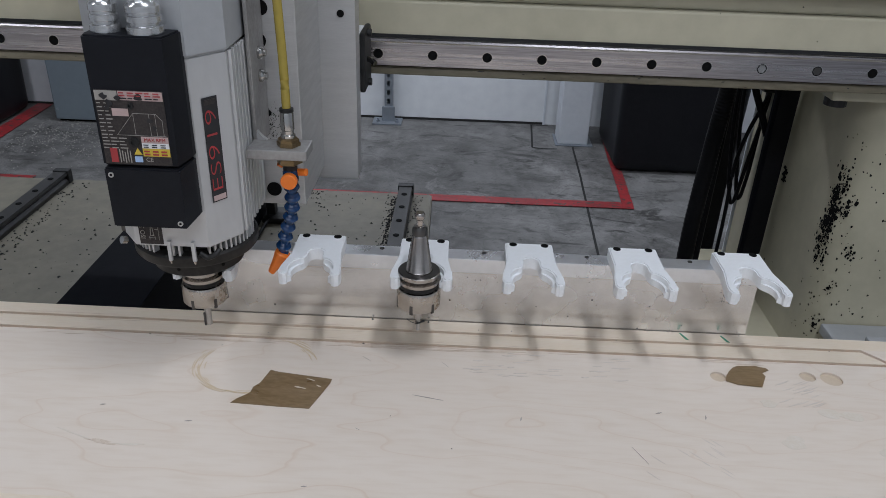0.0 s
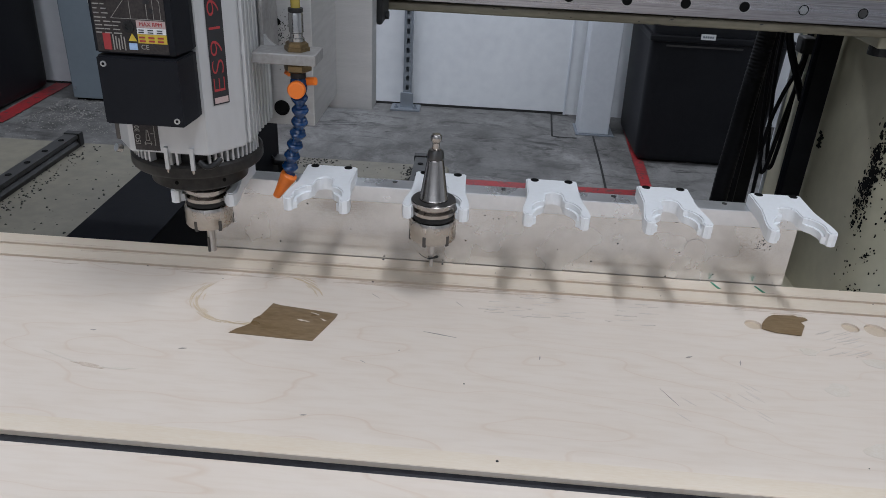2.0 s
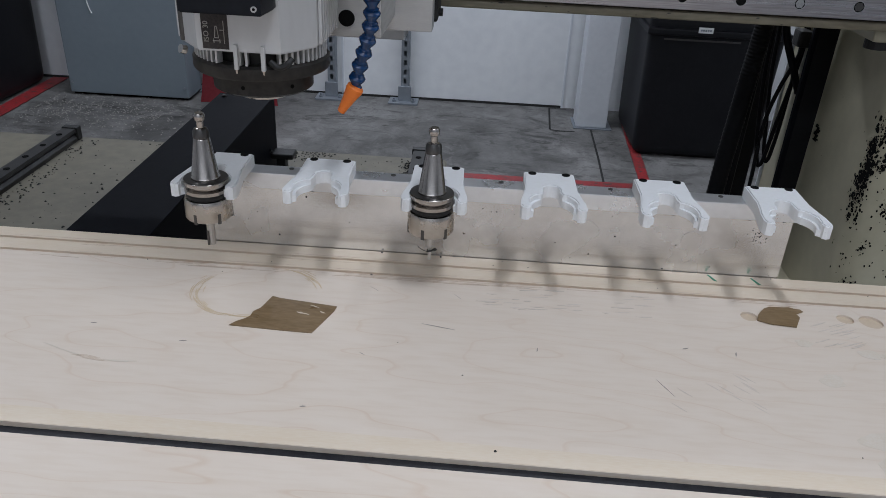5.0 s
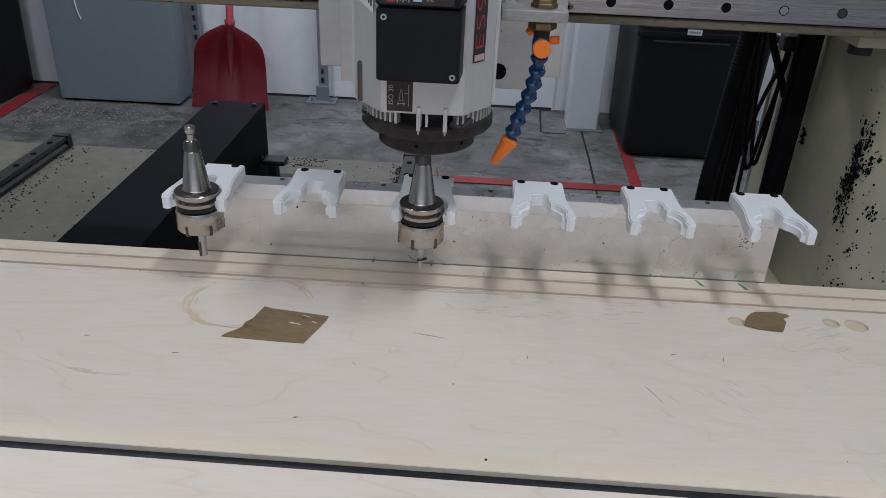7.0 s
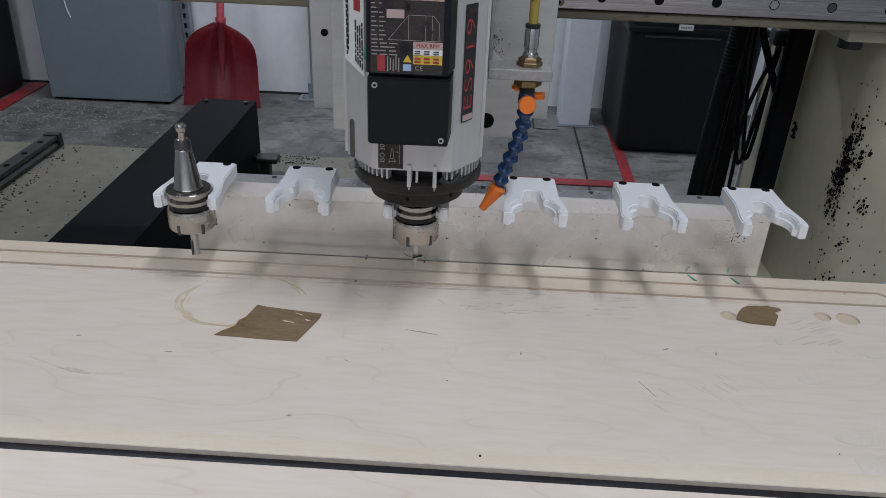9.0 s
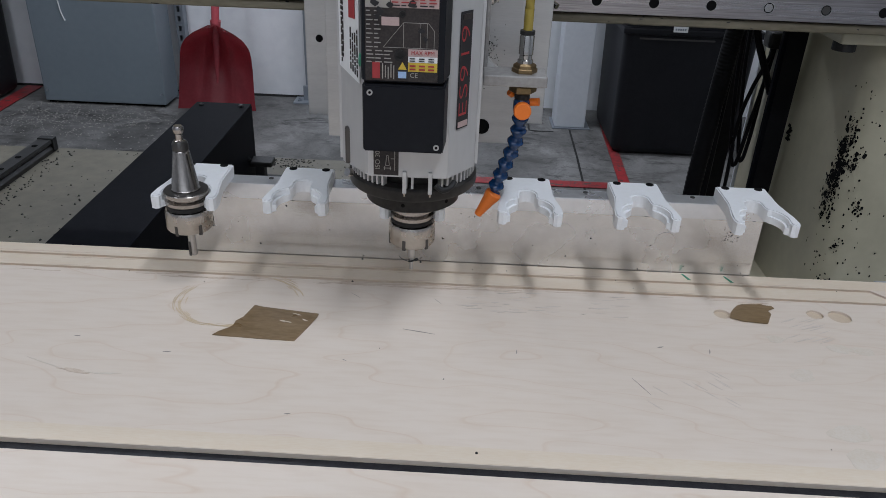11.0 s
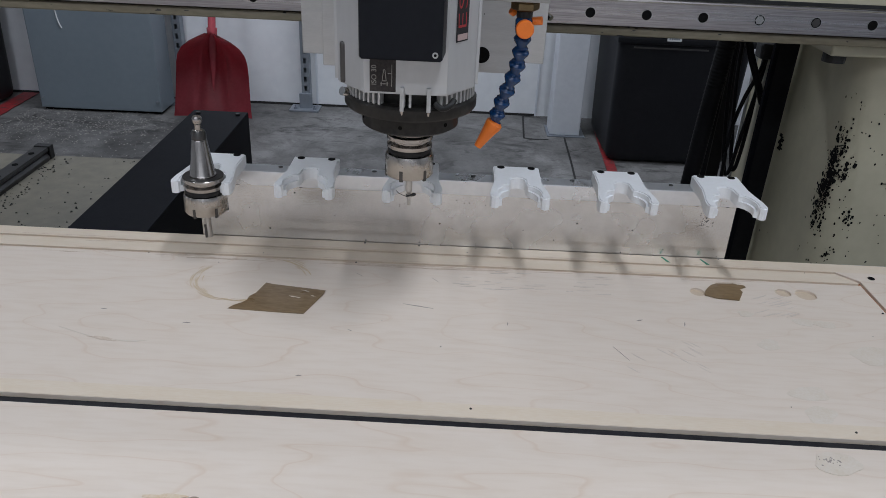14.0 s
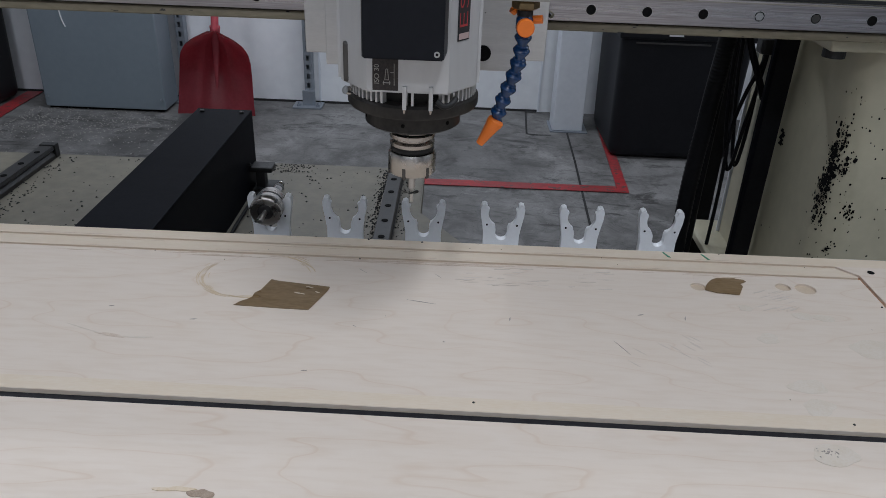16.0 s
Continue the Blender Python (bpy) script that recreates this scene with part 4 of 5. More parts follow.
tape2 = tagged(obj("packing_tape", prism([(0.378, -0.150), (0.385, -0.146), (0.402, -0.145), (0.407, -0.144), (0.412, -0.1465), (0.419, -0.1475), (0.421, -0.152), (0.411, -0.158), (0.413, -0.165), (0.402, -0.186), (0.375, -0.183), (0.362, -0.177), (0.366, -0.166), (0.372, -0.157)], 0.0008, 0.0013), "tape"),
               "small torn patch of brown packing tape over a hole", "tape", "tape patches")

# ---- tool rack ----
PITCH, X1, VT = 0.1285, -0.259, -0.150
PF = -0.0737
FX = [X1 + PITCH * k + (0.0065 if k == 0 else 0) for k in range(6)]
rack = thing("tool_rack", "tilting aluminium tool rack with six white forks", "tool rack")
part("front_plate", box(-0.288, 0.418, PF, -0.062, -0.088, 0.0798, 0.0008), "rackplate", rack, "milled aluminium plate with oily specks")
part("bar", box(-0.288, 0.418, -0.0855, -0.060, 0.080, 0.1000, 0.0012), "rackbar", rack)
part("hinge_shaft", rod((-0.31, -0.080, -0.107), (0.44, -0.080, -0.107), 0.012), "darksteel", rack)
part("hinge_arm", box(-0.25, -0.22, -0.088, -0.066, -0.107, -0.0882), "darksteel", rack)
part("hinge_arm", box(0.35, 0.38, -0.088, -0.066, -0.107, -0.0882), "darksteel", rack)
for k in range(6):
    for dx in (-0.020, 0.020):
        part("bolt", lathe([(0.0032, 0.0785), (0.0032, 0.0801)], 12, Matrix.Translation((FX[k] + dx, -0.0795, 0))), "hole", rack)
    if k < 5:
        part("bolt", lathe([(0.003, 0.1001), (0.003, 0.1008)], 10, Matrix.Translation((FX[k] + PITCH / 2 + 0.01, -0.068, 0))), "darksteel", rack)
rnd = random.Random(9)
bm = bmesh.new()
for i in range(70):
    x_, z_ = rnd.uniform(-0.28, 0.41), rnd.uniform(-0.07, 0.075)
    lathe([(rnd.uniform(0.0004, 0.0013), 0.0), (0.0003, 0.0007)], 6, pose(x_, PF - 0.0001, z_, 90, 0, 0), bm=bm)
for i in range(40):
    lathe([(rnd.uniform(0.0003, 0.0009), 0.0), (0.0003, 0.0004)], 5, pose(rnd.gauss(0.381, 0.006), PF - 0.0001, rnd.gauss(0.0535, 0.007), 90, 0, 0), bm=bm)
tagged(part("speck", bm, "oilblack", rack), kind="stuff")
part("oil_spot", prism([(0.31 + 0.013 * math.cos(a * .3), 0.013 * math.sin(a * .3)) for a in range(21)], 0.0, 0.0002, Matrix.Translation((-0.005, PF - 0.0003, 0.042)) @ pose(0, 0, 0, 90, 0, 0)), "platespot", rack)


def fork_outline(grow=0.0):
    """Half fork, mirrored: ring seat for the holder, slot behind it, hooked tips in front. y points to the bar."""
    right = [(0.0315, 0.090), (0.0315, 0.040), (0.0345, 0.020), (0.0375, 0.004), (0.0385, -0.010), (0.0365, -0.0165), (0.0315, -0.0185), (0.0275, -0.0165), (0.0270, -0.0125)]
    inner = [(x, y) for x, y in arc(0, 0, 0.0245 + grow, -22, 52, 9)]
    slot = [(0.0125, 0.0235), (0.0105, 0.030), (0.0105, 0.038)] + arc(0, 0.040, 0.0105, 0, 90, 5)[1:]
    half = right + inner + slot
    return half + [(-x, y) for x, y in reversed(half[:-1])]


def tool_fork():
    """Lower body with the narrow seat, upper body with a wider seat, and screws."""
    o = fork_outline()
    up = fork_outline(0.0035)
    small = [(x * 0.93, y * 0.926) for x, y in o], [(x * 0.93, y * 0.926) for x, y in up]
    return prism(small[0], 0.1002, 0.1081), prism(small[1], 0.10812, 0.1155, bevel=0.0014, top_only=True)


fork_meshes = None
for k in range(6):
    m = Matrix.Translation((FX[k], VT, 0))
    if fork_meshes is None:
        lo, hi = tool_fork()
        f = part("fork", lo, "white", rack, "white printed plastic tool fork")
        u = part("fork_top", hi, "white", f)
        s1 = part("screw", lathe([(0.0048, 0.1152), (0.0048, 0.1160), (0.003, 0.1160)], 16, Matrix.Translation((0.0195, 0.0785, 0))), "hole", f)
        s2 = part("screw", lathe([(0.0048, 0.1152), (0.0048, 0.1160), (0.003, 0.1160)], 16, Matrix.Translation((-0.0195, 0.0785, 0))), "hole", f)
        b3 = part("pin", lathe([(0.0017, 0.0995), (0.0017, 0.1004)], 10, Matrix.Translation((0.0245, 0.019, 0))), "hole", f)
        b4 = part("pin", lathe([(0.0017, 0.0995), (0.0017, 0.1004)], 10, Matrix.Translation((-0.0245, 0.019, 0))), "hole", f)
        fork_meshes = [(q.name.split(".")[0], q.data) for q in (u, s1, s2, b3, b4)]
        fm = f.data
        f.location = m.translation
    else:
        f = new("fork", fm)
        f.parent, f.location = rack, m.translation
        tagged(f, "white printed plastic tool fork")
        for nm, da in fork_meshes:
            q = new(nm, da)
            q.parent = f


# ---- tool holders ----
def tool_holder(label, cutter):
    """Steep-taper holder; its origin is the middle of the flange's top face."""
    t = thing("tool_holder", label, "tool holder", "tool holders")
    part("taper", lathe([(0.0168, 0.0), (0.0168, 0.002), (0.0160, 0.003), (0.0096, 0.047), (0.0092, 0.0485), (0.0085, 0.0495)], 44), "steel", t, smooth=True)
    part("taper_tip", lathe([(0.0094, 0.0496), (0.0092, 0.057), (0.0075, 0.0605)], 36), "darksteel", t, smooth=True)
    part("pull_stud", lathe([(0.0062, 0.0606), (0.0042, 0.0615), (0.0040, 0.0685), (0.0058, 0.0705), (0.0062, 0.073), (0.0062, 0.0765), (0.0048, 0.0785), (0.002, 0.0785)], 30), "steel", t, smooth=True)
    part("flange", lathe([(0.0168, 0.0), (0.0255, -0.0002), (0.0262, -0.001), (0.0262, -0.0052), (0.0205, -0.0078), (0.0205, -0.0092), (0.0256, -0.0112), (0.0256, -0.0152), (0.0245, -0.0160), (0.015, -0.0160)][::-1], 48), "steel", t, smooth=True)
    part("flange_face", lathe([(0.0169, 0.0003), (0.0254, 0.0003)], 44, caps=False), "darksteel", t)
    part("seal_ring", lathe([(0.0238, -0.0222), (0.0248, -0.0212), (0.0248, -0.0170), (0.0238, -0.0162)], 40), "oring", t, smooth=True)
    part("collet_nut", lathe([(0.010, -0.0505), (0.0225, -0.0505), (0.0262, -0.0490), (0.0276, -0.0470), (0.0276, -0.0262), (0.0262, -0.0228), (0.020, -0.0224)], 48), "nickel", t, smooth=True)
    for i in range(6):
        a = 2 * math.pi * (i + 0.23) / 6
        m = Matrix.Rotation(a, 4, "Z")
        bm = box(0.0255, 0.0279, -0.0022, 0.0022, -0.0507, -0.0375, 0.0009)
        bmesh.ops.transform(bm, matrix=m, verts=bm.verts[:])
        part("nut_slot", bm, "darksteel", t)
    part("collet_face", lathe([(0.0085, -0.0513), (0.0105, -0.0513), (0.0135, -0.0507)], 30), "darksteel", t)
    if cutter == "plain":
        part("cutter", lathe([(0.0030, -0.0885), (0.0042, -0.0875), (0.0042, -0.0510)], 22), "carbide", t, smooth=True)
        part("flute", box(-0.0046, -0.002, -0.0046, -0.0030, -0.088, -0.069), "darksteel", t)
    else:
        part("cutter", lathe([(0.0022, -0.0890), (0.0022, -0.0735), (0.0040, -0.0715), (0.0040, -0.0510)], 22), "carbide", t, smooth=True)
        part("burnt_swarf", tube([(-0.003, -0.003, -0.0775), (0.002, -0.0045, -0.0755), (0.006, -0.001, -0.0745), (0.0075, 0.002, -0.077), (0.003, 0.003, -0.079), (-0.003, 0.0, -0.0765)], 0.0011, 6, 4), "oilblack", t)
        part("swarf_wisp", tube([(0.000, -0.004, -0.0775), (-0.006, -0.004, -0.076), (-0.012, -0.003, -0.0735), (-0.0145, -0.002, -0.071)], 0.0004, 5, 4), "oilblack", t)
    return resize(t)


def resize(t):
    """Brings a unit drawn at 1.08 of life down to its true size, about its origin."""
    done = set()
    for o in t.children_recursive:
        if o.data.name not in done:
            o.data.transform(Matrix.Scale(0.926, 4))
            done.add(o.data.name)
    return t


tool_a = tool_holder("steel taper tool holder with collet nut and straight cutter", "plain")
tool_b = tool_holder("steel taper tool holder with stepped cutter and burnt swarf", "stepped")


# ---- spindle; origin at the tool's flange, in the middle ----
def spindle_unit():
    t = thing("router_spindle", "silver router spindle with black covers and nameplates", "spindle")
    part("nose", lathe([(0.018, 0.0115), (0.050, 0.0115), (0.0535, 0.0140), (0.0535, 0.0300), (0.055, 0.034)], 64), "nose", t, smooth=True)
    part("spindle_ring", lathe([(0.0180, 0.0022), (0.0262, 0.0022), (0.0272, 0.0034), (0.0272, 0.0062), (0.0258, 0.0072), (0.0258, 0.0086), (0.0275, 0.0096), (0.0275, 0.0114)], 48), "nickel", t, "bright ground spindle ring", smooth=True)
    for a in (200, 262, 318, 20, 100):
        m = pose(0.0535 * math.cos(radians(a)), 0.0535 * math.sin(radians(a)), 0.022, 0, 90, a)
        part("nose_screw_hole", lathe([(0.0022, 0.0), (0.0022, 0.0006)], 10, m), "hole", t)
    part("flange_ring", lathe([(0.055, 0.0341), (0.0705, 0.0341), (0.0725, 0.037), (0.0725, 0.0465), (0.070, 0.049), (0.05, 0.049)], 72), "nose", t, smooth=True)
    part("lower_core", lathe([(0.057, 0.049), (0.057, 0.066)], 48), "nose", t, smooth=True)
    outline = [(-0.043, -0.0745), (0.040, -0.0745), (0.0680, -0.036), (0.0680, 0.075), (-0.0745, 0.075), (-0.0745, -0.036)]
    part("body", prism(outline, 0.064, 0.277, bevel=0.0015), "body", t)
    cap = [(x * 1.03, y * 1.03) for x, y in outline]
    part("end_cap", prism(cap, 0.2775, 0.43, bevel=0.002), "castgrey", t)
    for sx in (-1, 1):
        for i in range(8):
            y = -0.030 + i * 0.0118
            e0, e1 = (0.0681, 0.0720) if sx > 0 else (-0.0785, -0.0746)
            part("cooling_rib", box(e0, e1, y, y + 0.0048, 0.066, 0.276, 0.0008), "body", t)
    for i in range(34):
        a = radians(180 + i * 180 / 33)
        x, y = 0.0660 * math.cos(a), 0.0660 * math.sin(a)
        if -0.024 < x < -0.004 or 0.006 < x < 0.03:
            continue
        bm = box(-0.0013, 0.0013, -0.004, 0.004, 0.0495, 0.0639)
        bmesh.ops.transform(bm, matrix=pose(x, y, 0, 0, 0, math.degrees(a) + 90), verts=bm.verts[:])
        part("lower_fin", bm, "body", t)
    for x in (-0.0045, 0.0225):
        part("guard_tab", box(x - 0.0021, x + 0.0021, -0.0785, -0.0746, 0.0475, 0.0720, 0.0006), "body", t)
        part("tab_screw", lathe([(0.0009, 0.0435), (0.0016, 0.0474)], 10, Matrix.Translation((x, -0.0768, 0))), "steel", t)
    part("sensor_lead", tube([(0.028, -0.072, 0.056), (0.036, -0.073, 0.051), (0.044, -0.07, 0.0535), (0.048, -0.064, 0.058)], 0.0032, 10, 6), "oring", t, smooth=True)
    part("side_slot", box(-0.0708, -0.062, -0.0475, -0.041, 0.0655, 0.108, 0.003), "darksteel", t)
    part("side_bolt", lathe([(0.0045, 0), (0.0045, 0.006)], 14, pose(-0.064, -0.052, 0.058, 70, 0, -40)), "chrome", t)
    # lower black box
    lb = [(-0.0415, -0.117), (0.0350, -0.117), (0.0375, -0.083), (0.0375, -0.0752), (-0.0430, -0.0752), (-0.0430, -0.112)]
    low = part("lower_cover", prism(lb, 0.108, 0.1735, bevel=0.0015), "black", t)
    for x, z in ((-0.0355, 0.1665), (0.0285, 0.1145)):
        part("cover_screw", lathe([(0.0028, 0.0), (0.0028, 0.0012), (0.0016, 0.0012), (0.0016, 0.0004)], 16, pose(x, -0.1171, z, 90, 0, 0)), "alu", low)
        part("screw_socket", lathe([(0.0014, 0.0), (0.0014, 0.00125)], 6, pose(x, -0.1171, z, 90, 0, 0)), "hole", low)
    ub = [(-0.0425, -0.1135), (0.0335, -0.1135), (0.0385, -0.083), (0.0385, -0.0752), (-0.0445, -0.0752), (-0.0445, -0.106)]
    upc = part("upper_cover", prism(ub, 0.1755, 0.305, bevel=0.0018), "black", t)
    fy = -0.1137

    def patch(x0, x1, z0, z1, m_, name, lift=0.0):
        return part(name, box(x0, x1, fy - 0.0006 - lift, fy - lift, z0, z1), m_, upc)

    patch(-0.0395, 0.0275, 0.1775, 0.2535, "decal_dark", "nameplate")
    patch(-0.0390, -0.0170, 0.2435, 0.2530, "ink_pale", "maker_mark", 0.0007)
    patch(-0.0160, 0.0270, 0.2440, 0.2530, "ink_pink", "print_panel", 0.0007)
    patch(-0.0245, -0.0085, 0.2280, 0.2355, "ink_pink", "print_panel", 0.0007)
    patch(0.0000, 0.0270, 0.2010, 0.2075, "ink_pink", "print_panel", 0.0007)
    patch(0.0000, 0.0270, 0.1955, 0.2008, "ink_white", "print_panel", 0.0007)
    patch(0.0000, 0.0270, 0.1870, 0.1953, "ink_yellow", "warning_panel", 0.0007)
    patch(-0.0092, -0.0015, 0.1805, 0.1865, "ink_blue", "manual_symbol", 0.0007)
    part("warning_triangle", prism([(-0.0040, 0.0), (0.0040, 0.0), (0.0, 0.007)], 0.0, 0.0006, pose(-0.0052, fy - 0.0007, 0.1885, 90, 0, 0)), "ink_yellow", upc)
    words("CE", 0.0062, pose(0.0055, fy - 0.0009, 0.1832, 90, 0, 0), "ink_pale", upc)
    words("MAX RPM", 0.0050, pose(0.0135, fy - 0.0016, 0.2042, 90, 0, 0), "ink_red", upc)
    for i in range(9):
        z = 0.2400 - i * 0.0040
        for j in range(2):
            x0 = -0.0385 + 0.0072 * j
            patch(x0, x0 + 0.0035 + 0.0012 * ((i + j) % 3), z, z + 0.0009, "ink_pale", "print_bar", 0.0007)
    for i in range(4):
        for j in range(3):
            x0 = -0.0385 + 0.0082 * j
            patch(x0, x0 + 0.0050 + 0.0013 * ((i + j) % 3), 0.2046 - i * 0.0034, 0.2055 - i * 0.0034, "ink_pale", "print_bar", 0.0007)
    for i in range(5):
        patch(-0.0240 + i * 0.0026, -0.0231 + i * 0.0026, 0.1795 + 0.0012 * (i % 2), 0.1935 - 0.0015 * (i % 3), "ink_pale", "print_bar", 0.0007)
    patch(-0.0330, -0.0260, 0.1795, 0.1945, "ink_red", "print_panel", 0.0007)
    for x0, z0, x1, z1 in ((-0.0230, 0.2085, -0.0045, 0.2310), (-0.0045, 0.2310, 0.0180, 0.2310), (0.0180, 0.2310, 0.0235, 0.2245), (0.0235, 0.2245, 0.0235, 0.2085), (-0.0045, 0.2310, -0.0045, 0.2085), (0.0110, 0.2310, 0.0110, 0.2085), (0.0170, 0.2310, 0.0170, 0.2085), (-0.0230, 0.2085, 0.0255, 0.2085)):
        part("graph_line", rod((x0, fy - 0.0010, z0), (x1, fy - 0.0010, z1), 0.00022, 6), "ink_pale", upc)
    for i in range(3):
        for j in range(5):
            patch(-0.0150 + j * 0.0083, -0.0150 + j * 0.0083 + 0.0045 + 0.0012 * ((i + j) % 3), 0.2509 - i * 0.0027, 0.2519 - i * 0.0027, "ink_red" if i < 2 else "ink_black", "print_bar", 0.0014)
    for i in range(2):
        for j in range(3):
            patch(0.0015 + j * 0.0086, 0.0065 + j * 0.0086, 0.1965 + i * 0.0022, 0.1973 + i * 0.0022, "ink_black", "print_bar", 0.0014)
            patch(0.0015 + j * 0.0086, 0.0070 + j * 0.0086, 0.1885 + i * 0.0032, 0.1899 + i * 0.0032, "ink_red", "print_bar", 0.0014)
    rnd = random.Random(2)
    for cx, cz, rx in ((-0.031, 0.248, 0.004), (-0.026, 0.241, 0.0045), (-0.017, 0.246, 0.003), (0.003, 0.247, 0.0045), (0.012, 0.224, 0.0035), (0.0155, 0.217, 0.003), (-0.028, 0.236, 0.0035)):
        part("ink_blot", prism([(rx * rnd.uniform(.5, 1.2) * math.cos(q * .7), rx * rnd.uniform(.4, 1.0) * math.sin(q * .7)) for q in range(9)], 0, 0.0005, pose(cx, fy - 0.0014, cz, 90, 0, 0)), "ink_black", upc)
    for x, z, r in ((-0.0075, 0.2015, 0.0052), (-0.0055, 0.2385, 0.0030)):
        part("cover_bolt", lathe([(r, 0.0), (r, 0.002), (r * 0.55, 0.002), (r * 0.55, 0.0006)], 20, pose(x, fy - 0.0006, z, 90, 0, 0)), "oring", upc)
    part("status_plug", rod((-0.0480, -0.093, 0.1905), (-0.0440, -0.093, 0.1905), 0.0062, 18), "green", upc, "translucent green plug")
    # cable glands
    for x, r in ((-0.026, 0.0125), (0.012, 0.0155)):
        g = part("cable_gland", lathe([(r * 1.15, 0.3055), (r * 1.15, 0.312), (r * 0.92, 0.3128), (r * 0.92, 0.3155), (r * 1.08, 0.3162), (r * 1.08, 0.3215), (r * 0.95, 0.3222), (r * 0.95, 0.3245), (r * 1.06, 0.3252), (r * 1.06, 0.331), (r * 0.88, 0.3335), (r * 0.80, 0.337), (r * 0.8, 0.345)], 24, Matrix.Translation((x, -0.094, 0))), "gland", t, smooth=True)
        part("lead", tube([(x, -0.094, 0.34), (x, -0.094, 0.40), (x, -0.08, 0.5)], r * 0.6, 12, 5), "rubber", g)
    # strip with the model number on the right bevelled face; the maker's sticker on the left one
    ang, angr = math.degrees(math.atan2(0.0385, 0.0315)), math.degrees(math.atan2(0.0385, 0.0280))
    mr = Matrix.Translation((0.0560, -0.0524, 0)) @ pose(0, 0, 0, 0, 0, angr) @ pose(0, 0, 0, 90, 0, 0)

    def chamfer(mm, x0, x1, z0, z1, lift, m_, name):
        bm = box(x0, x1, z0, z1, lift, lift + 0.0005)
        bmesh.ops.transform(bm, matrix=mm, verts=bm.verts[:])
        return part(name, bm, m_, t)

    chamfer(mr, -0.0160, 0.0030, 0.116, 0.2335, 0.0006, "ink_black", "model_strip")
    chamfer(mr, -0.0145, 0.0015, 0.1175, 0.1235, 0.0011, "ink_pink", "print_panel")
    chamfer(mr, -0.0135, 0.0005, 0.2255, 0.231, 0.0011, "decal_dark", "print_panel")
    words("ES919", 0.0200, mr @ Matrix.Translation((-0.0066, 0.174, 0.0012)) @ pose(0, 0, 0, 0, 0, 90), "ink_red", t, squeeze=1.95, thin=0.0004)
    ml = Matrix.Translation((-0.0590, -0.0565, 0)) @ pose(0, 0, 0, 0, 0, -ang) @ pose(0, 0, 0, 90, 0, 0)
    bm = prism([(-0.024, 0.171), (0.013, 0.160), (0.013, 0.30), (-0.024, 0.30)], 0.0006, 0.0011, ml)
    part("sticker", bm, "ink_white", t, "white paper sticker")
    chamfer(ml, -0.004, 0.007, 0.222, 0.246, 0.0014, "ink_red", "maker_mark")
    part("maker_mark", lathe([(0.0055, 0.0012), (0.0055, 0.0016)], 20, ml @ Matrix.Translation((0.0015, 0.256, 0))), "ink_red", t)
    for i, (x, z0, z1) in enumerate(((0.0095, 0.166, 0.212), (0.0055, 0.168, 0.210), (0.0015, 0.170, 0.208), (-0.0025, 0.172, 0.213), (-0.0190, 0.176, 0.262), (-0.0165, 0.181, 0.250))):
        z = z0
        while z < z1:
            ln = 0.004 + 0.003 * ((i + int(z * 1000)) % 3)
            chamfer(ml, x, x + 0.0017, z, min(z + ln, z1), 0.0014, "decal_dark", "print_bar")
            z += ln + 0.0015
    # small plate with the taper size
    part("taper_plate", box(-0.037, -0.011, -0.0752, -0.0746, 0.0665, 0.105), "decal_dark", t)
    words("ISO 30", 0.0072, pose(-0.0325, -0.0756, 0.083, 90, 0, 0) @ pose(0, 0, 0, 0, 0, 90), "ink_pale", t)
    for x0, z0, x1, z1 in ((-0.0255, 0.0725, -0.0255, 0.0765), (-0.0195, 0.0725, -0.0195, 0.0765), (-0.0265, 0.0745, -0.0185, 0.0745), (-0.0245, 0.0775, -0.0232, 0.0885), (-0.0205, 0.0775, -0.0218, 0.0885), (-0.0245, 0.0775, -0.0205, 0.0775), (-0.0232, 0.0885, -0.0218, 0.0885), (-0.0150, 0.072, -0.0150, 0.094), (-0.0150, 0.085, -0.0190, 0.085)):
        part("drawing_line", rod((x0, -0.0755, z0), (x1, -0.0755, z1), 0.0004, 6), "ink_pale", t)
    return resize(t)


spindle = spindle_unit()

slide = thing("slide_plate", "milled aluminium Z-axis plate behind the spindle", "slide plate")
part("front_plate", box(-0.110, 0.118, 0.0805, 0.2215, 0.051, 0.62, 0.0015), "alu", slide)
part("back_plate", box(-0.162, 0.168, 0.2220, 0.260, 0.031, 0.62, 0.0015), "alu", slide)
for x, z, r in ((0.078, 0.072, 0.0095), (0.077, 0.174, 0.0045), (0.072, 0.262, 0.0095), (0.077, 0.30, 0.009)):
    part("socket_bolt", lathe([(r, 0.0), (r, 0.0008), (r * 0.5, 0.0008), (r * 0.5, 0.0002)], 22, pose(x, 0.0803, z, 90, 0, 0)), "hole", slide)
for x, z in ((-0.143, 0.138), (0.148, 0.27)):
    part("socket_bolt", lathe([(0.005, 0.0), (0.005, 0.0008)], 18, pose(x, 0.2218, z, 90, 0, 0)), "hole", slide)
rnd = random.Random(6)
bm = bmesh.new()
for i in range(150):
    lathe([(rnd.uniform(0.0003, 0.0009), 0.0), (0.0003, 0.0005)], 5, pose(rnd.gauss(0.079, 0.0065), 0.0804, rnd.gauss(0.158, 0.012), 90, 0, 0), bm=bm)
tagged(part("oil_speckle", bm, "oilblack", slide), kind="stuff")
resize(slide)

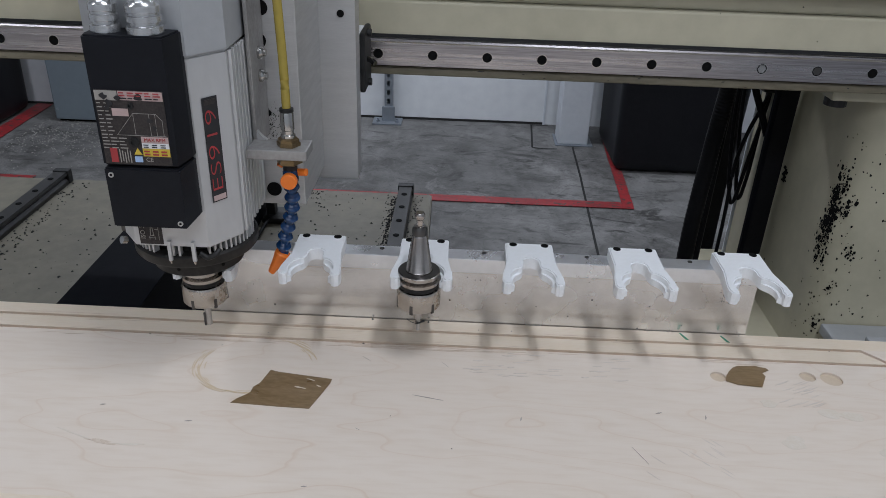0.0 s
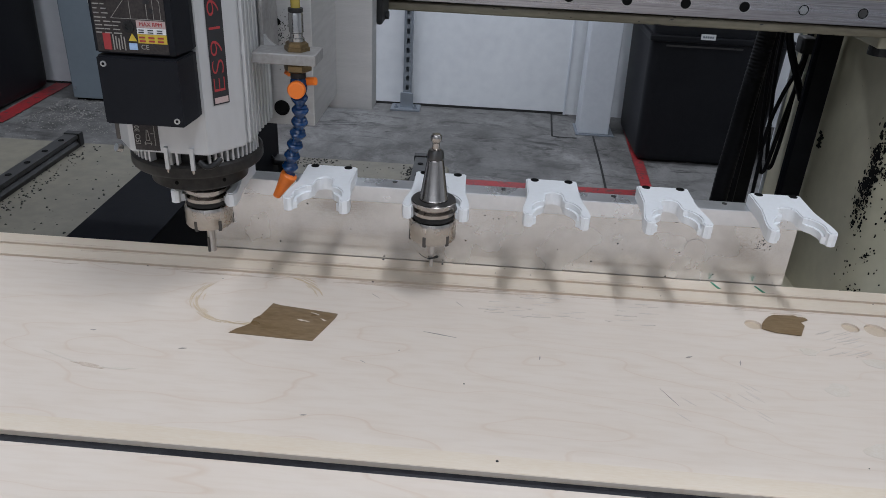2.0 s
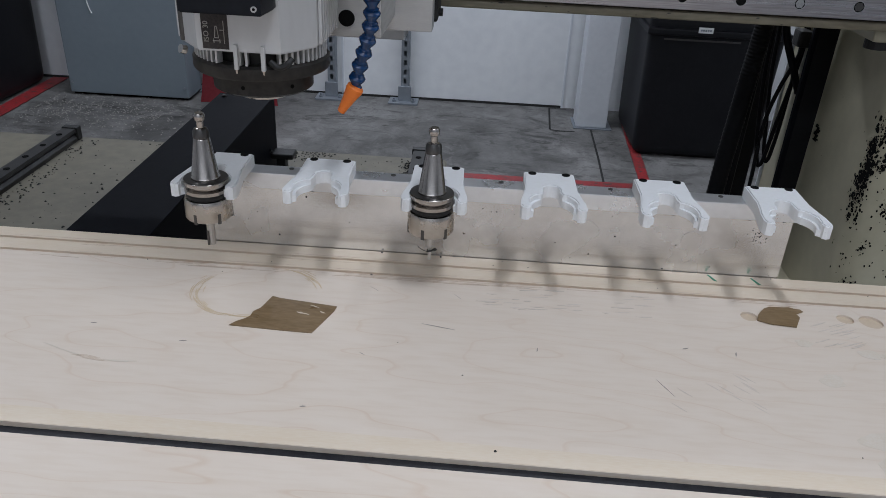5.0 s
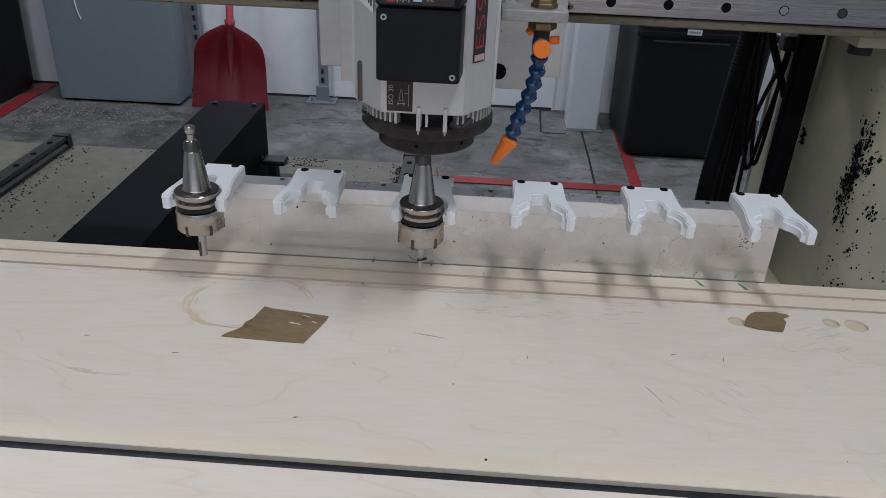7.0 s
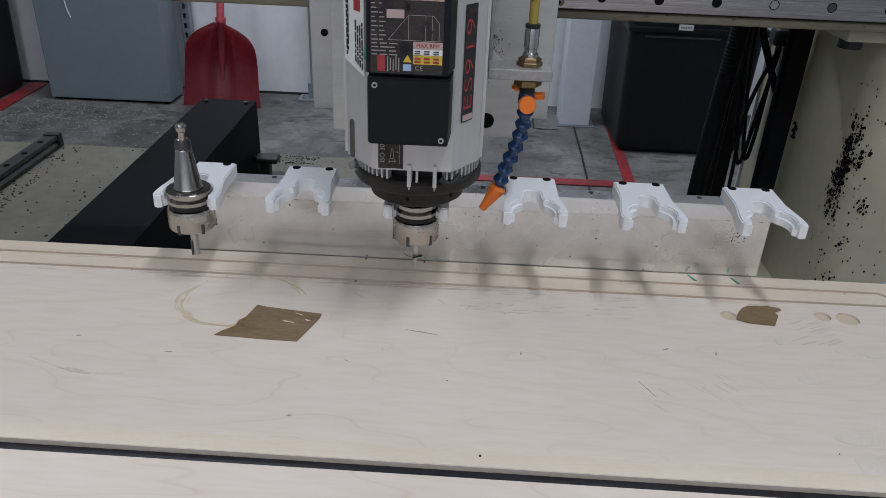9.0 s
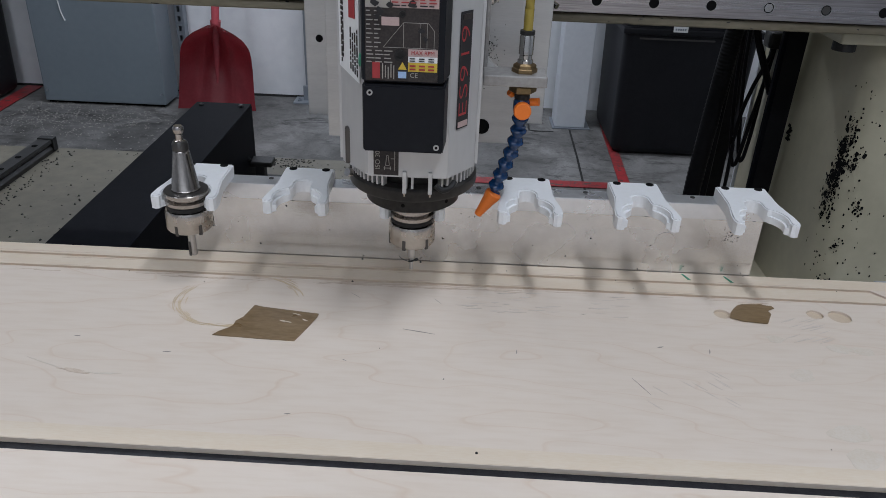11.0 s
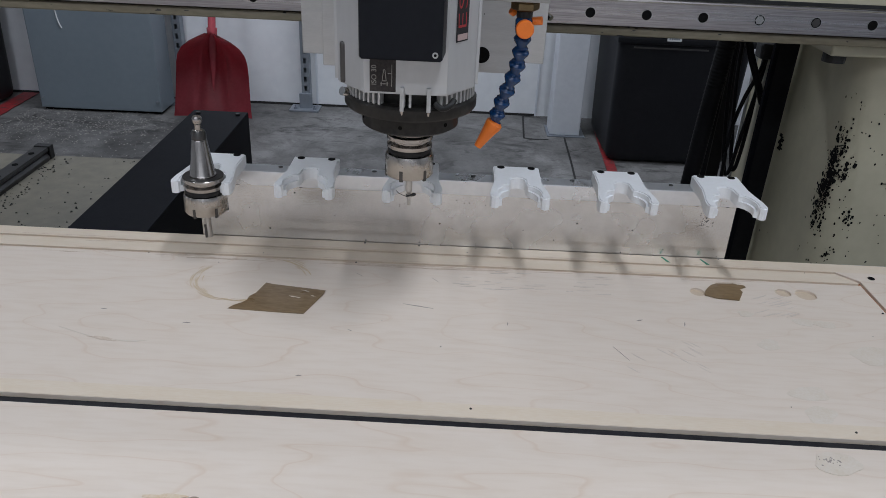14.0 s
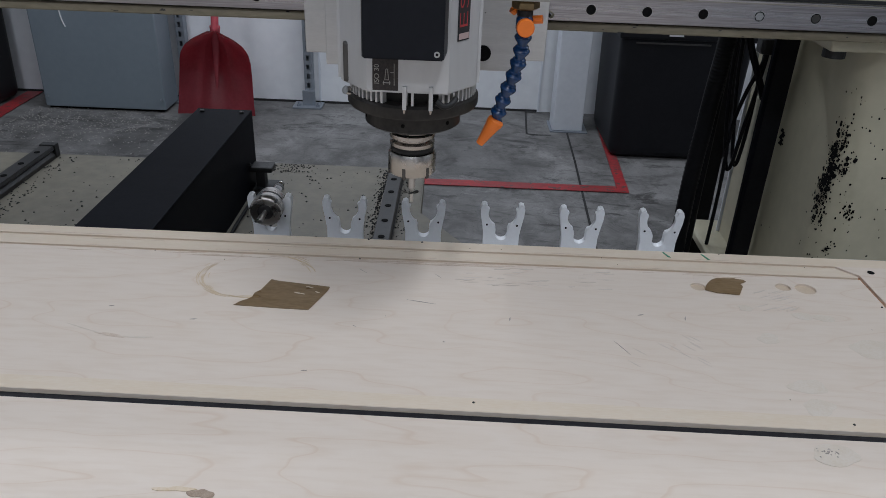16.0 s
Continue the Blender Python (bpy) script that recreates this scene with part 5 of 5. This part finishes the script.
bb = thing("bearing_block", "pale bearing block with black scraper on the guide rail", "bearing block", "bearing blocks")
part("block", box(0.125, 0.150, 0.262, 0.346, 0.122, 0.203, 0.002), "ink_white", bb)
part("carriage", box(-0.12, 0.118, 0.242, 0.345, 0.105, 0.24, 0.002), "castgrey", bb)
part("scraper", box(0.1502, 0.158, 0.275, 0.346, 0.124, 0.206, 0.003), "oring", bb)
for z in (0.131, 0.200):
    part("screw", rod((0.158, 0.31, z), (0.163, 0.31, z), 0.0055, 12), "oilblack", bb)
part("nipple", tube([(0.158, 0.30, 0.166), (0.165, 0.295, 0.165), (0.170, 0.29, 0.162)], 0.004, 10, 4), "chrome", bb)


def coolant_arm():
    t = thing("air_nozzle", "blue jointed air hose with orange nozzle on a bracket", "air nozzle")
    br = bmesh.new()
    add_box(br, 0.0735, 0.142, -0.014, 0.026, 0.1485, 0.1605, 0.0015)
    add_box(br, 0.0735, 0.0785, 0.020, 0.080, 0.1485, 0.335, 0.0015)
    part("bracket", br, "bracket", t, "aluminium L-shaped bracket")
    part("bracket_gusset", prism([(0.0, 0.0), (0.012, 0.0), (0.007, 0.003), (0.003, 0.007), (0.0, 0.012)], 0.020, 0.026, Matrix(((1, 0, 0, 0.0782), (0, 0, 1, 0), (0, 1, 0, 0.1603), (0, 0, 0, 1)))), "alu", t)
    for z in (0.255, 0.228):
        part("bolt", lathe([(0.0075, 0.0), (0.0075, 0.003), (0.0045, 0.006), (0.0045, 0.009)], 16, pose(0.0786, 0.052, z, 0, 90, 0)), "chrome", t)
    A = Matrix.Translation((0.118, 0.006, 0))
    part("hex_nut", lathe([(0.0140, 0.1607), (0.0140, 0.1645), (0.0125, 0.1655), (0.0125, 0.1685), (0.0095, 0.1705)], 6, A), "brass", t)
    part("fitting", lathe([(0.0085, 0.1706), (0.0085, 0.1735), (0.0068, 0.175), (0.0068, 0.179), (0.0078, 0.180), (0.0078, 0.1985), (0.0070, 0.2005)], 26, A), "chrome", t, smooth=True)
    part("collar", lathe([(0.0080, 0.2006), (0.0080, 0.2045), (0.0055, 0.205)], 22, A), "oring", t)
    part("air_tube", tube([(0.118, 0.006, 0.204), (0.1175, 0.006, 0.26), (0.114, 0.010, 0.34), (0.112, 0.012, 0.44), (0.112, 0.02, 0.6)], 0.0050, 16, 6), "airtube", t, "yellowed clear plastic air tube", smooth=True)
    part("hex_nut", lathe([(0.0115, 0.1375), (0.0150, 0.1395), (0.0150, 0.1455), (0.0125, 0.1484)], 6, A), "brass", t)
    part("threaded_stub", lathe([(0.0085, 0.131), (0.0085, 0.1374)], 20, A), "oring", t)
    v = part("valve_body", lathe([(0.0075, 0.112), (0.0092, 0.118), (0.0092, 0.128), (0.0075, 0.1309)], 22, A), "blue", t, smooth=True)
    part("valve_knob", lathe([(0.0088, 0.0), (0.0096, 0.002), (0.0096, 0.008), (0.0086, 0.0095)], 26, pose(0.1185, -0.0015, 0.1205, 90, 0, 0)), "orange", v)
    part("valve_pin", rod((0.124, 0.009, 0.126), (0.137, 0.005, 0.128), 0.0045, 12), "orange", v)
    part("valve_pin", rod((0.108, 0.012, 0.133), (0.104, 0.010, 0.1365), 0.0040, 12), "orange", v)
    line = [(0.118, 0.006, 0.1115), (0.1178, 0.009, 0.0965), (0.1160, 0.013, 0.0815), (0.1127, 0.017, 0.0660), (0.1080, 0.020, 0.0510), (0.1030, 0.0235, 0.0360), (0.0990, 0.0265, 0.0210), (0.0957, 0.029, 0.0065)]
    for a, b_ in zip(line, line[1:]):
        a, b_ = Vector(a), Vector(b_)
        d = b_ - a
        m = Matrix.Translation(a) @ d.to_track_quat("Z", "Y").to_matrix().to_4x4()
        L_ = d.length
        part("hose_segment", lathe([(0.0050, -0.001), (0.0084, 0.0010), (0.0096, 0.0030), (0.0092, 0.0050), (0.0058, L_ * 0.66), (0.0056, L_ * 0.80), (0.0076, L_ * 0.92), (0.0050, L_ * 1.02)], 22, m), "blue", t, smooth=True)
    a, b_ = Vector((0.0958, 0.029, 0.0055)), Vector((0.0785, 0.032, -0.0240))
    d = b_ - a
    m = Matrix.Translation(a) @ d.to_track_quat("Z", "Y").to_matrix().to_4x4()
    part("nozzle", lathe([(0.0060, -0.004), (0.0098, -0.001), (0.0100, 0.003), (0.0085, 0.009), (0.0060, d.length * 0.7), (0.0046, d.length), (0.0024, d.length), (0.0024, d.length - 0.005)], 24, m), "orange", t, smooth=True)
    return resize(t)


nozzle = coolant_arm()


# ---- what moves ----
def motions():
    dy = [(0.0, 0.0), (9.2, 0.0), (10.6, 0.0), (11.0, 0.009), (11.3, 0.0235), (11.5, 0.035), (12.0, 0.063), (12.3, 0.075), (12.5, 0.079), (12.8, 0.078), (14.0, 0.078), (16.0, 0.078)]
    for t in (board1, board2, strip, table, tape1, tape2):
        walk(t, [(s, pose(0, d, 0)) for s, d in dy])
    tilt = [(14.2, 0), (14.4, 1.5), (14.5, 5), (14.6, 11), (14.7, 18), (14.8, 24.5), (15.0, 37.5), (15.2, 52), (15.4, 65.5), (15.6, 77.5), (15.8, 86), (15.9, 89), (16.0, 90)]
    PV, PZ = -0.088, -0.107

    def swung(ang, d):
        return Matrix.Translation((0, d + PV, PZ)) @ pose(0, 0, 0, -ang, 0, 0) @ Matrix.Translation((0, -PV, -PZ))

    rows = [(s, swung(0, d)) for s, d in dy if s < 14.1] + [(s, swung(a, 0.078)) for s, a in tilt]
    walk(rack, rows)
    seat = Matrix.Translation((FX[0], VT, 0.118))
    first = [(0.0, Matrix.Translation((-0.0045, 0, -0.006)) @ seat), (0.25, Matrix.Translation((-0.003, 0, -0.002)) @ seat), (0.5, seat), (1.0, seat)]
    walk(tool_a, first + [(s, m @ seat) for s, m in rows if s > 1.0])
    lift = [(0.0, -0.0065), (0.25, -0.002), (0.5, 0.0), (1.0, 0.0), (2.0, 0.0), (2.2, 0.006), (2.5, 0.021), (3.0, 0.028), (3.3, 0.034), (3.5, 0.043), (3.75, 0.070), (4.0, 0.096), (4.2, 0.101), (4.6, 0.104),
            (6.0, 0.104), (6.3, 0.103), (6.5, 0.100), (6.75, 0.087), (7.0, 0.066), (7.3, 0.038), (7.5, 0.0275), (8.0, 0.0275), (8.2, 0.0265), (8.5, 0.019), (8.8, 0.006), (9.0, 0.001), (9.2, -0.001), (11.5, -0.002), (12.5, -0.002), (12.7, 0.0), (13.0, 0.018), (13.25, 0.053), (13.5, 0.083), (13.75, 0.096), (14.0, 0.099), (16.0, 0.099)]
    across = [(0.0, FX[0] - 0.0045), (4.3, FX[0] - 0.0045), (4.6, FX[0] + 0.012), (5.0, FX[0] + 0.072), (5.6, FX[0] + 0.187), (6.0, FX[2] - 0.025), (6.3, FX[2] - 0.003), (6.5, FX[2]), (16.0, FX[2])]

    def at(table_, t):
        for (a, va), (b_, vb) in zip(table_, table_[1:]):
            if a <= t <= b_:
                return va + (vb - va) * (t - a) / (b_ - a)
        return table_[-1][1]

    times = sorted({s for s, _ in lift} | {s for s, _ in across})
    unit = [(s, pose(at(across, s), VT, 0.118 + 0.926 * at(lift, s))) for s in times]
    for t in (spindle, slide, nozzle):
        walk(t, unit)
    walk(bb, [(s, pose(at(across, s), VT, 0.118)) for s in times])
    held = [(0.0, pose(FX[2] - 0.003, VT, 0.118)), (8.0, pose(FX[2] - 0.003, VT, 0.118)), (8.8, pose(FX[2] - 0.001, VT, 0.118)), (9.2, pose(FX[2], VT, 0.118))] + [(s, pose(FX[2], VT, 0.118 + 0.926 * max(v, 0.0))) for s, v in lift if s > 9.3]
    walk(tool_b, held)


motions()
